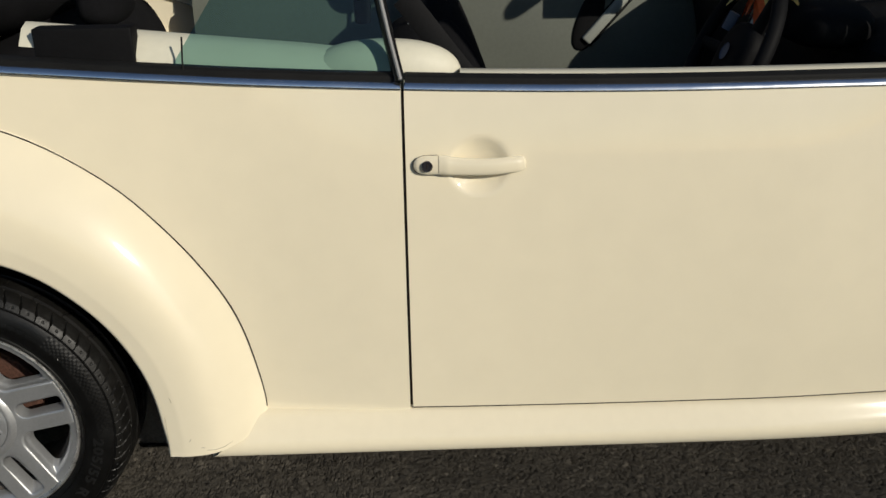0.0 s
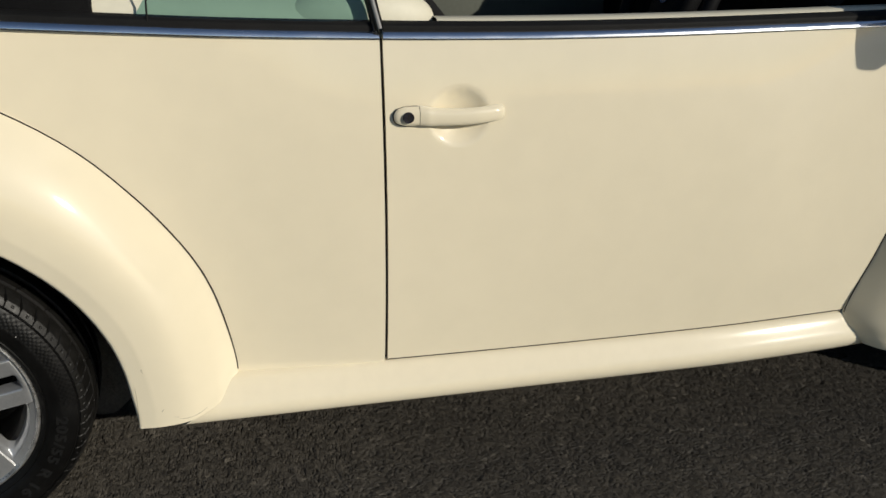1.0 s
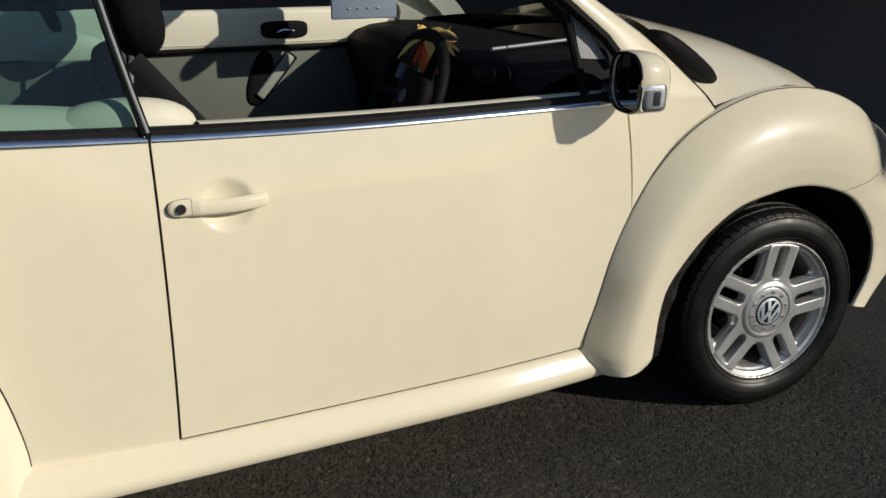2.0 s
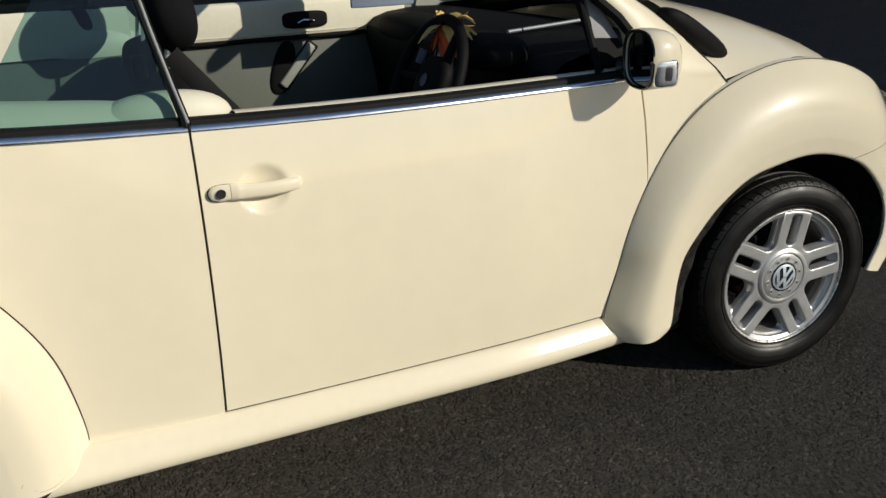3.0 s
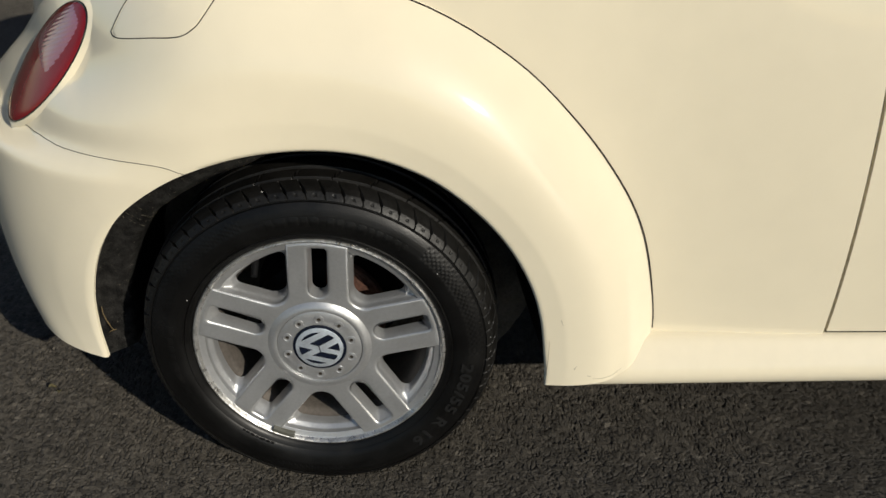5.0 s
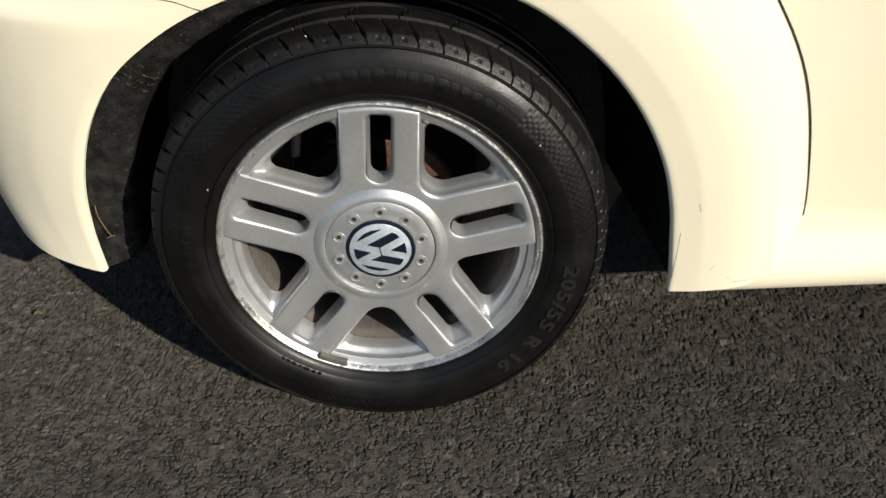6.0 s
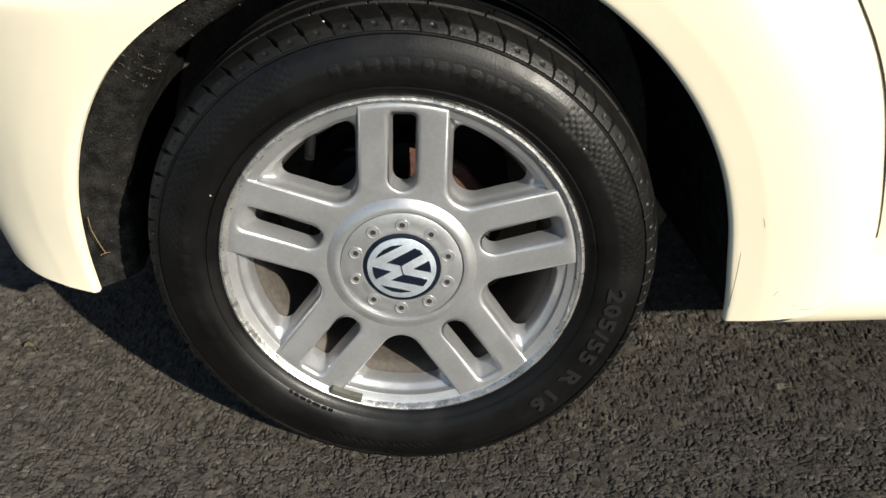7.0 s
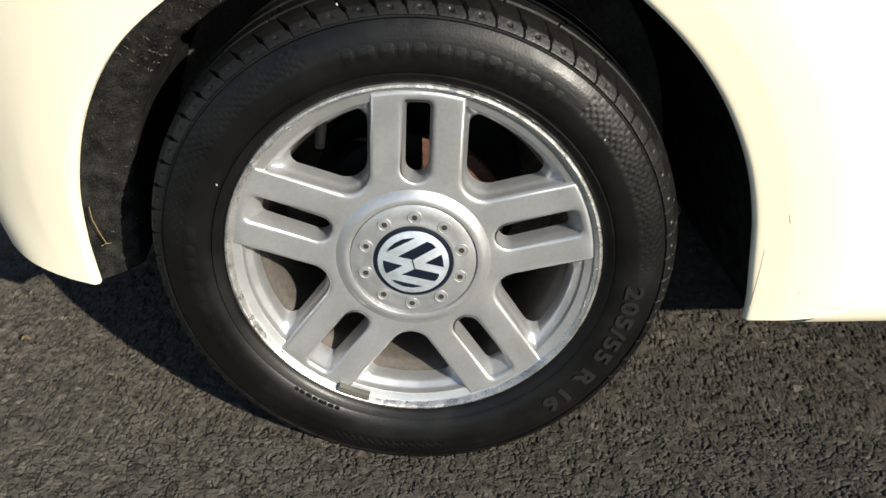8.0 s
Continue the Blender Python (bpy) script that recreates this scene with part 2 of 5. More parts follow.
def mirror_y(me, name):
    """The same mesh on the car's other side."""
    bm = bmesh.new()
    bm.from_mesh(me)
    for v in bm.verts:
        v.co.y = 2 * MID - v.co.y
    bmesh.ops.reverse_faces(bm, faces=bm.faces[:])
    out = bpy.data.meshes.new(name)
    bm.to_mesh(out)
    bm.free()
    for m in me.materials:
        out.materials.append(m)
    return out


def grid(P, keep=None, thick=0.0, close_u=False, close_v=False):
    """A bmesh from a net of points P[u][v]; keep(x, y, z) tells which faces stay; thick: depth given to it along +y."""
    bm = bmesh.new()
    nu, nv = len(P), len(P[0])
    vs = [[bm.verts.new(P[i][j]) for j in range(nv)] for i in range(nu)]
    for i in range(nu - (0 if close_u else 1)):
        for j in range(nv - (0 if close_v else 1)):
            q = (vs[i][j], vs[(i + 1) % nu][j], vs[(i + 1) % nu][(j + 1) % nv], vs[i][(j + 1) % nv])
            if keep is None or keep(sum((v.co for v in q), Vector()) / 4):
                try:
                    bm.faces.new(q)
                except ValueError:
                    pass
    bmesh.ops.delete(bm, geom=[v for v in bm.verts if not v.link_faces], context="VERTS")
    if thick:
        edges = [e for e in bm.edges if len(e.link_faces) == 1]
        g = bmesh.ops.extrude_edge_only(bm, edges=edges)
        for v in g["geom"]:
            if isinstance(v, bmesh.types.BMVert):
                v.co.y += thick
    bmesh.ops.recalc_face_normals(bm, faces=bm.faces[:])
    return bm


def outward(bm, way=(0, -1, 0)):
    """Turns an open sheet so that most of its faces look along way."""
    w = Vector(way)
    bm.normal_update()
    if sum(f.normal.dot(w) * f.calc_area() for f in bm.faces) < 0:
        bmesh.ops.reverse_faces(bm, faces=bm.faces[:])
    return bm


def catmull(pts, n):
    """n points along a smooth curve through pts (any number of columns), evenly by row."""
    p = np.array(pts, float)
    t = np.linspace(0, len(p) - 1, n)
    i = np.clip(t.astype(int), 0, len(p) - 2)
    f = (t - i)[:, None]
    a, b, c, d = p[np.maximum(i - 1, 0)], p[i], p[i + 1], p[np.minimum(i + 2, len(p) - 1)]
    return 0.5 * (2 * b + (c - a) * f + (2 * a - 5 * b + 4 * c - d) * f**2 + (3 * b - a - 3 * c + d) * f**3)


def lathe(profile, steps=96, a0=0.0, a1=360.0):
    """Turns a profile of (radius, y) round the y axis."""
    full = abs(a1 - a0) >= 359.9
    ang = [radians(a0 + (a1 - a0) * i / steps) for i in range(steps + (0 if full else 1))]
    P = [[(r * math.cos(a), y, r * math.sin(a)) for r, y in profile] for a in ang]
    return grid(P, close_u=full)


def tube(points, radius, sides=8, flat=1.0, cap=True, up=(0, 0, 1)):
    """A round bar along points; radius may be a list; flat squeezes it along its side."""
    pts = [Vector(p) for p in points]
    rad = radius if isinstance(radius, (list, tuple)) else [radius] * len(pts)
    P = []
    for i, p in enumerate(pts):
        d = (pts[min(i + 1, len(pts) - 1)] - pts[max(i - 1, 0)]).normalized()
        side = d.cross(Vector(up))
        side = side.normalized() if side.length > 1e-6 else Vector((1, 0, 0))
        top = side.cross(d).normalized()
        P.append([p + (side * math.cos(a) * flat + top * math.sin(a)) * rad[i] for a in (2 * math.pi * k / sides for k in range(sides))])
    bm = grid(P, close_v=True)
    if cap:
        bmesh.ops.holes_fill(bm, edges=[e for e in bm.edges if len(e.link_faces) == 1])
    bmesh.ops.recalc_face_normals(bm, faces=bm.faces[:])
    return bm


def rbox(cx, cy, cz, sx, sy, sz, bevel=0.01, seg=3, turn=None):
    """A box with rounded edges."""
    bm = bmesh.new()
    bmesh.ops.create_cube(bm, size=1)
    bmesh.ops.scale(bm, vec=(sx, sy, sz), verts=bm.verts)
    if bevel:
        bmesh.ops.bevel(bm, geom=bm.edges[:], offset=bevel, segments=seg, profile=0.5, affect="EDGES")
    m = Matrix.Translation((cx, cy, cz)) @ (turn or Matrix())
    bmesh.ops.transform(bm, matrix=m, verts=bm.verts)
    return bm


def blob(cx, cy, cz, sx, sy, sz, power=2.5, turn=None, nu=40, nv=20):
    """A rounded cushion shape (superellipsoid)."""
    def c(w):
        return math.copysign(abs(math.cos(w)) ** (2 / power), math.cos(w))

    def s(w):
        return math.copysign(abs(math.sin(w)) ** (2 / power), math.sin(w))

    P = [[(sx * c(v) * c(u), sy * c(v) * s(u), sz * s(v)) for v in (math.pi * (j / nv - 0.5) for j in range(nv + 1))]
         for u in (2 * math.pi * i / nu for i in range(nu))]
    bm = grid(P, close_u=True)
    bmesh.ops.remove_doubles(bm, verts=bm.verts, dist=1e-5)
    bmesh.ops.recalc_face_normals(bm, faces=bm.faces[:])
    bmesh.ops.transform(bm, matrix=Matrix.Translation((cx, cy, cz)) @ (turn or Matrix()), verts=bm.verts)
    return bm


def outline_mesh(name, loops, depth, bevel=0.0, seg=2):
    """A flat shape with holes (loops of (x, z)), given depth along y and rounded rims. Its front lies at y = 0."""
    cu = bpy.data.curves.new(name, "CURVE")
    cu.dimensions, cu.fill_mode = "2D", "BOTH"
    cu.extrude, cu.bevel_depth, cu.bevel_resolution, cu.offset = max(depth / 2 - bevel, 0.0001), bevel, seg, -bevel
    for loop in loops:
        sp = cu.splines.new("POLY")
        sp.points.add(len(loop) - 1)
        for q, (x, z) in zip(sp.points, loop):
            q.co = (x, z, 0, 1)
        sp.use_cyclic_u = True
    ob = bpy.data.objects.new(name, cu)
    scene.collection.objects.link(ob)
    me = bpy.data.meshes.new_from_object(ob.evaluated_get(bpy.context.evaluated_depsgraph_get()))
    bpy.data.objects.remove(ob)
    bpy.data.curves.remove(cu)
    bm = bmesh.new()
    bm.from_mesh(me)
    bmesh.ops.remove_doubles(bm, verts=bm.verts, dist=1e-6)
    for v in bm.verts:
        v.co = Vector((v.co.x, depth / 2 - v.co.z, v.co.y))
    bmesh.ops.recalc_face_normals(bm, faces=bm.faces[:])
    bpy.data.meshes.remove(me)
    return bm


# ---- the car's measures: rear hub at x = 0, front hub at x = 2.509, flank near y = 0, ground at z = 0 ----
MID = 0.862
HUB_Z = 0.300
WHEEL_SIZE = 0.970
FRONT = 2.509
BELT = [(-0.62, 1.035), (-0.3, 1.028), (0.0, 1.013), (0.183, 0.999), (0.372, 0.982), (0.564, 0.967), (0.857, 0.955), (1.055, 0.950),
        (1.36, 0.946), (1.73, 0.946), (1.93, 0.948), (2.1, 0.952)]


BELT_FIT = np.polyfit([b[0] for b in BELT], [b[1] for b in BELT], 5)


def belt(x):
    """Height of the waistline, one smooth curve."""
    return float(np.polyval(BELT_FIT, x))


def smooth_step(v):
    v = min(1.0, max(0.0, v))
    return v * v * (3 - 2 * v)


def flank(x, z):
    """Depth of the doors and side panels."""
    y = 0.097 + 0.016 * ((z - 0.62) / 0.33) ** 2 + 0.012 * ((x - 1.35) / 0.7) ** 2 * (1 if x > 0.5 else 0) + (0.0177 if x <= 0.5 else 0)
    if x < 0.1:
        y += 0.28 * (x - 0.1) ** 2
    # the door swells outwards between its ends
    swell = smooth_step((x - 0.50) / 0.36) * smooth_step((1.97 - x) / 0.40)
    return y + swell * (-0.0185 + 0.034 * ((z - 0.575) / 0.33) ** 2 - 0.016 * ((z - 0.62) / 0.33) ** 2)


car = new("car")
tagged(car, "cream two-door convertible car with its roof folded down, parked on asphalt", "car")


# ---- rear and front wings ----
SHARE = [0, 0.012, 0.20, 0.32, 0.44, 0.57, 0.76, 0.90, 1.0]
BULGE = [0, -0.0028, -0.0130, -0.0162, -0.0178, -0.0140, 0.011, 0.041, 0.0665]
TAIL = [0, -0.005, -0.013, -0.017, -0.0205, -0.0205, -0.014, -0.003, 0.012]
REAR_ROWS = [
    (0.382, 0.219, 0.500, 0.238, 1, 0.54, 0.060), (0.382, 0.246, 0.552, 0.252, 1, 0.16, 0.059), (0.379, 0.285, 0.573, 0.287, 1, 0, 0.057),
    (0.371, 0.360, 0.562, 0.390, 1, 0, 0.054), (0.352, 0.430, 0.538, 0.492, 1, 0, 0.052), (0.315, 0.503, 0.497, 0.578, 1, 0, 0.051),
    (0.262, 0.568, 0.428, 0.676, 1, 0, 0.05), (0.192, 0.624, 0.330, 0.778, 1, 0, 0.05), (0.105, 0.660, 0.200, 0.862, 1, 0, 0.05),
    (0.015, 0.671, 0.060, 0.908, 1, 0, 0.05), (-0.080, 0.662, -0.09, 0.928, 0.95, 0, 0.05), (-0.163, 0.637, -0.245, 0.917, 0.85, 0, 0.05),
    (-0.235, 0.598, -0.375, 0.883, 0.65, 0, 0.05), (-0.305, 0.540, -0.490, 0.795, 0.4, 0, 0.05), (-0.361, 0.460, -0.660, 0.655, 0.2, 0, 0.048),
    (-0.395, 0.372, -0.79, 0.480, 0.1, 0, 0.046), (-0.405, 0.295, -0.76, 0.330, 0.05, 0, 0.046), (-0.401, 0.231, -0.63, 0.215, 0, 0, 0.046)]
FRONT_ROWS = [
    (2.079, 0.219, 1.965, 0.209, 1, 0.20, 0.055), (2.094, 0.233, 1.952, 0.223, 1, 0.16, 0.053), (2.101, 0.252, 1.938, 0.238, 1, 0.10, 0.051),
    (2.103, 0.305, 1.915, 0.285, 1, 0, 0.049), (2.108, 0.377, 1.948, 0.413, 1, 0, 0.047), (2.125, 0.447, 1.982, 0.538, 1, 0, 0.045),
    (2.175, 0.515, 2.036, 0.655, 1, 0, 0.045), (2.237, 0.577, 2.107, 0.756, 1, 0, 0.045), (2.333, 0.638, 2.200, 0.840, 1, 0, 0.045),
    (2.440, 0.664, 2.320, 0.900, 1, 0, 0.045), (2.550, 0.675, 2.480, 0.935, 1, 0, 0.045), (2.660, 0.658, 2.660, 0.922, 0.9, 0, 0.045),
    (2.780, 0.612, 2.835, 0.855, 0.7, 0, 0.045), (2.886, 0.530, 3.040, 0.725, 0.45, 0, 0.045), (2.945, 0.445, 3.205, 0.575, 0.25, 0, 0.045),
    (2.958, 0.365, 3.265, 0.460, 0.15, 0, 0.045), (2.938, 0.300, 3.170, 0.340, 0.1, 0, 0.045), (2.895, 0.245, 2.990, 0.222, 0.05, 0, 0.045)]


def wing_net(rows, plan, n=150, m=40):
    """The net of a wing between the wheel arch's lip and its outer seam."""
    P = []
    for lx, lz, sx, sz, w, low, lip_y in catmull(rows, n):
        col = []
        for k in (2, 1):
            col.append(Vector((lx, lip_y + plan(lx) + 0.001 + 0.0035 * k, lz - 0.0004 * k)))
        for j in range(m + 1):
            s = j / m
            x, z = lx + (sx - lx) * s, lz + (sz - lz) * s
            y = lip_y + w * np.interp(s * (1 - 0.7 * low), SHARE, BULGE) + (1 - w) * np.interp(s, SHARE, TAIL)
            col.append(Vector((x, y + plan(x), z)))
        sm = col[2:]
        for _ in range(16):
            sm = [sm[0]] + [Vector((sm[j].x, (sm[j - 1].y + 2 * sm[j].y + sm[j + 1].y) / 4, sm[j].z)) if j > 0.21 * m else sm[j] for j in range(1, m)] + [sm[m]]
        col[2:] = sm
        e, d = col[-1], (col[-1] - col[-3]).normalized()
        col.append(e + Vector((0, 0.02, 0)) + d * 0.002)
        P.append(col)
    return P


def rear_plan(x):
    return 0.98 * min(0.0, x + 0.10) ** 2 + 0.8 * min(0.0, x + 0.10) ** 4


def front_plan(x):
    return 0.52 * max(0.0, x - 2.64) ** 2


BUMP_SEAM = [(-0.170, 0.634), (-0.206, 0.646), (-0.270, 0.647), (-0.355, 0.641), (-0.400, 0.637), (-0.452, 0.634), (-0.506, 0.629), (-0.9, 0.60)]
rear_net = wing_net(REAR_ROWS, rear_plan)
front_net = wing_net(FRONT_ROWS, front_plan)


for col in rear_net:
    for v in col:
        v.y += 0.30 * min(0.0, v.x + 0.03) ** 2 * smooth_step((v.z - 0.64) / 0.18)
for col in rear_net:
    for v in col:
        v.y -= 0.5 * max(0.0, -0.36 - v.x) ** 2 * smooth_step((0.715 - v.z) / 0.05)
for col in rear_net:
    for v in col:
        back = 1.08 * max(0.0, -0.12 - v.x) ** 2 * smooth_step((v.z - 0.605) / 0.075)
        back += 1.25 * min(0.3, max(0.0, -0.02 - v.x)) ** 2 * smooth_step((v.z - 0.69) / 0.14)
        v.x, v.y, v.z = v.x - 0.48 * back, v.y + back, v.z - 0.36 * back
for col in front_net:
    for v in col:
        f = smooth_step((v.x - 2.86) / 0.22) * smooth_step((0.610 - v.z - 0.10 * (v.x - 3.0)) / 0.05) * smooth_step((v.z - 0.24) / 0.12)
        v.x += 0.020 * f
        v.y += 1.1 * max(0.0, v.x - 2.80) ** 2 * smooth_step((v.z - 0.57) / 0.10) - 0.010 * f


def is_rear_bumper(c):
    return c.x < -0.170 and c.z < np.interp(-c.x, [-b[0] for b in BUMP_SEAM], [b[1] for b in BUMP_SEAM])


def is_front_bumper(c):
    return c.x > 2.70 and c.z < 0.634 + 0.17 * (c.x - 2.70)


def both_sides(name, bm, mat, label="", angle=40, parent=None):
    a = part(name, bm, mat, parent or car, label, angle=angle)
    b = attach(name, mirror_y(a.data, name), None, parent or car, label)
    return a, b


wings = {}
for name, net, test in (("rear_wing", rear_net, lambda c: not is_rear_bumper(c)), ("rear_bumper", rear_net, is_rear_bumper),
                        ("front_wing", front_net, lambda c: not is_front_bumper(c)), ("front_bumper", front_net, is_front_bumper)):
    wings[name] = both_sides(name, outward(grid(net, test)), PAINT, "bulging cream wing panel" if "wing" in name else "", angle=60)


def tree_of(*obs):
    """A tree for rays out of several meshes."""
    from mathutils.bvhtree import BVHTree
    vs, fs = [], []
    for o in obs:
        k = len(vs)
        vs += [v.co.copy() for v in o.data.vertices]
        fs += [[i + k for i in p.vertices] for p in o.data.polygons]
    return BVHTree.FromPolygons(vs, fs)


WING_TREE = tree_of(wings["rear_wing"][0], wings["rear_bumper"][0], wings["front_wing"][0], wings["front_bumper"][0])


def on_wing(x, z, lift=0.0):
    """The point of the wings' outer skin at x, z, and its normal."""
    p, nrm, _, _ = WING_TREE.ray_cast(Vector((x, -1.0, z)), Vector((0, 1, 0)))
    if p is None:
        p, nrm, _, _ = WING_TREE.find_nearest(Vector((x, 0.12 + rear_plan(x) + front_plan(x), z)))
    if nrm.y > 0:
        nrm = -nrm
    return p + nrm * lift, nrm


# solid dark tubes drawn for the shade in the gaps round the wings; behind the side panel the rear one opens wider
for net in (rear_net, front_net):
    pts, wide = [], []
    for i in range(8, 150, 2):
        x, y, z = net[i][-2]
        if z > 0.28 and -0.18 < x < 2.85:
            pts.append((x, min(y, flank(x, z)) - 0.0005 if 0 < x < 2.2 else y, z))
        if -0.42 < x < -0.14 and z > 0.70:
            wide.append((x, y, z + 0.002))
    part("wing_seam", tube(pts, 0.0014, 6), GAP_SHADE, car, "dark gap round the wing panel")
    if wide:
        part("wing_seam", tube(wide, [0.0015] + [0.0042] * (len(wide) - 2) + [0.002], 8), GAP_SHADE, car, "wide dark gap between wing and boot lid")
seam = [on_wing(x, z, 0.0) for x, z in catmull(BUMP_SEAM[:7], 40)]
part("bumper_seam", tube([p for p, _ in seam], 0.0006, 6), GAP_SHADE, car)

part("bumper_seam", tube([on_wing(x, z, 0.0)[0] for x, z in catmull([(2.730, 0.639), (2.770, 0.646), (2.83, 0.656), (2.90, 0.668)], 24)], 0.0008, 6), GAP_SHADE, car)

# ---- side panels, doors, sills ----
def arch_hole(c):
    return (c.x ** 2 + (c.z - HUB_Z) ** 2) ** 0.5 > 0.50 and not (c.x < -0.25 and c.z < 0.86) and c.x > -0.36


nx, nz = 110, 60
P = []
for i in range(nx + 1):
    x = -0.12 + (0.8655 + 0.12) * i / nx
    P.append([Vector((x, flank(x, z), z)) for z in (0.279 + (belt(x) - 0.014 - 0.279) * j / nz for j in range(nz + 1))])
both_sides("side_panel", outward(grid(P, arch_hole, thick=0.03)), PAINT, "cream rear side panel")

DOOR_FRONT = [(0.285, 1.918), (0.413, 1.953), (0.538, 1.987), (0.654, 2.034), (0.736, 2.026), (0.829, 2.016), (0.912, 2.003), (0.96, 1.998)]
DISH = (1.004, 0.800)
nx, nz = 210, 110
P = []
for j in range(nz + 1):
    row = []
    for i in range(nx + 1):
        z0 = 0.2858 + (0.94 - 0.2858) * j / nz
        x1 = float(np.interp(z0, [d[0] for d in DOOR_FRONT], [d[1] for d in DOOR_FRONT]))
        x = 0.871 + (x1 - 0.871) * i / nx
        z = 0.2858 + (belt(x) - 0.014 - 0.2858) * j / nz
        y = flank(x, z)
        r = math.hypot(x - DISH[0], (z - DISH[1]) * 1.06) / 0.0555
        if r < 1:
            y += 0.021 * (1 - r * r) ** 1.05
        row.append(Vector((x, y, z)))
    P.append(row)
door, far_door = both_sides("door", outward(grid(P, thick=0.03)), PAINT, "smooth cream door with a round grip recess")
part("door_shut", grid([[Vector((x, flank(0.868, z) + 0.010, z)) for x in (0.852, 0.884)] for z in (0.283 + 0.652 * k / 30 for k in range(31))]), GAP_SHADE, car)
part("door_gap", tube([(x, flank(x, 0.2858) + 0.0002, 0.2846) for x in (0.872 + (1.914 - 0.872) * k / 40 for k in range(41))], 0.0013, 6), GAP_SHADE, car, "dark gap below the door")
part("door_shut", rbox(2.02, 0.165, 0.74, 0.05, 0.05, 0.4, 0.004), GAP_SHADE, car)

SILL = [(0.128, 0.281, 0), (0.114, 0.2805, 0), (0.1045, 0.2775, 0), (0.0950, 0.2665, 0.15), (0.0835, 0.2480, 0.40), (0.0755, 0.2340, 0.55), (0.0735, 0.219, 0.68),
        (0.083, 0.200, 0.85), (0.102, 0.186, 1), (0.150, 0.181, 1)]
sec = catmull(SILL, 33)
P = []
for u in [k / 60 for k in range(61)]:
    row = [Vector(((0.545 - 0.09 * f) + ((1.914 + 0.084 * f) - (0.545 - 0.09 * f)) * u, y, z)) for y, z, f in sec]
    P.append([Vector((v.x, v.y + 0.09 * max(0.0, v.x - 1.5) ** 2, v.z)) for v in row])
both_sides("sill", outward(grid(P, thick=0.05)), SILL_PAINT, "rounded cream sill below the door")
part("floor_pan", rbox(1.25, MID, 0.235, 1.55, 1.42, 0.06, 0.01), BLACK, car)
part("gap_backing", rbox(1.39, 0.152, 0.28, 1.04, 0.03, 0.05, 0.002), GAP_SHADE, car)

# front pillar panel, from the wing up along the windscreen
LEFT = [(0.650, 2.036), (0.736, 2.031), (0.829, 2.021), (0.912, 2.008), (0.95, 2.003), (1.04, 2.003), (1.09, 1.965), (1.193, 1.841), (1.42, 1.56)]
RIGHT = [(0.650, 2.036), (0.756, 2.110), (0.838, 2.203), (0.893, 2.298), (0.95, 2.243), (1.04, 2.150), (1.09, 2.085), (1.193, 1.925), (1.42, 1.655)]
P = []
for j in range(61):
    z = 0.650 + 0.77 * j / 60
    a = float(np.interp(z, [q[0] for q in LEFT], [q[1] for q in LEFT]))
    b = float(np.interp(z, [q[0] for q in RIGHT], [q[1] for q in RIGHT]))
    row = []
    for i in range(13):
        f = i / 12
        x = a + (b - a) * f
        y = flank(x, min(z, 0.93)) + max(0, z - 0.93) * 0.34 + 0.02 * max(0, abs(f - 0.45) / 0.55) ** 3 * min(1, max(0, z - 0.93) / 0.1)
        row.append(Vector((x, y, z)))
    P.append(row)
both_sides("windscreen_pillar", outward(grid(P, thick=0.045)), PAINT, "cream windscreen pillar")
hdr = [(1.60, 0.27 + k * (2 * MID - 0.54) / 20, 1.42) for k in range(21)]
hdr = [(x + 0.10 * (1 - ((y - MID) / 0.6) ** 2), y, z + 0.03 * (1 - ((y - MID) / 0.6) ** 2)) for x, y, z in hdr]
part("windscreen_header", tube(hdr, 0.035, 10, 0.7), PAINT, car)

# bright belt strip and rubber above it, each door and panel its own length
def strip(name, x0, x1, prof, mat, label, n=60):
    P = []
    for i in range(n + 1):
        x = x0 + (x1 - x0) * i / n
        zb = belt(x)
        P.append([Vector((x, flank(x, min(zb, 0.95)) + dy, zb + dz)) for dy, dz in prof])
    return both_sides(name, grid(P, close_v=True), mat, label)


BRIGHT = [(0.012, -0.0195), (-0.0045, -0.0195), (-0.0064, -0.0188), (-0.0070, -0.0175), (-0.0066, -0.0152), (-0.0054, -0.0125), (-0.0032, -0.0098), (0.0000, -0.0075), (0.0040, -0.0058), (0.012, -0.0052)]
SEALP = [(0.012, -0.0064), (0.0036, -0.0061), (0.0028, -0.0035), (0.0040, 0.0025), (0.0090, 0.0060), (0.028, 0.0065), (0.030, -0.004)]
strip("belt_trim", -0.60, 0.865, BRIGHT, CHROME, "polished metal belt strip")
strip("belt_trim", 0.8715, 1.985, BRIGHT, CHROME, "polished metal belt strip")
strip("window_seal", -0.60, 0.862, [(a * 1.0, b * 1.1) for a, b in SEALP], SEAL, "black rubber window seal")
strip("window_seal", 0.8735, 1.985, SEALP, SEAL, "black rubber window seal")

# ---- wheels ----
TYRE_MID = 0.100
# dusty tread, lightened further for the sunlight on the tyre's upper part
TREAD = material("dusty_sunlit_tread", (0.0032, 0.0031, 0.0029), 0.50, var=0.35, scale=14, bump=0.25, bump_scale=260, rvar=0.10, far=(0.0080, 0.0073, 0.0062), spec=0.32)


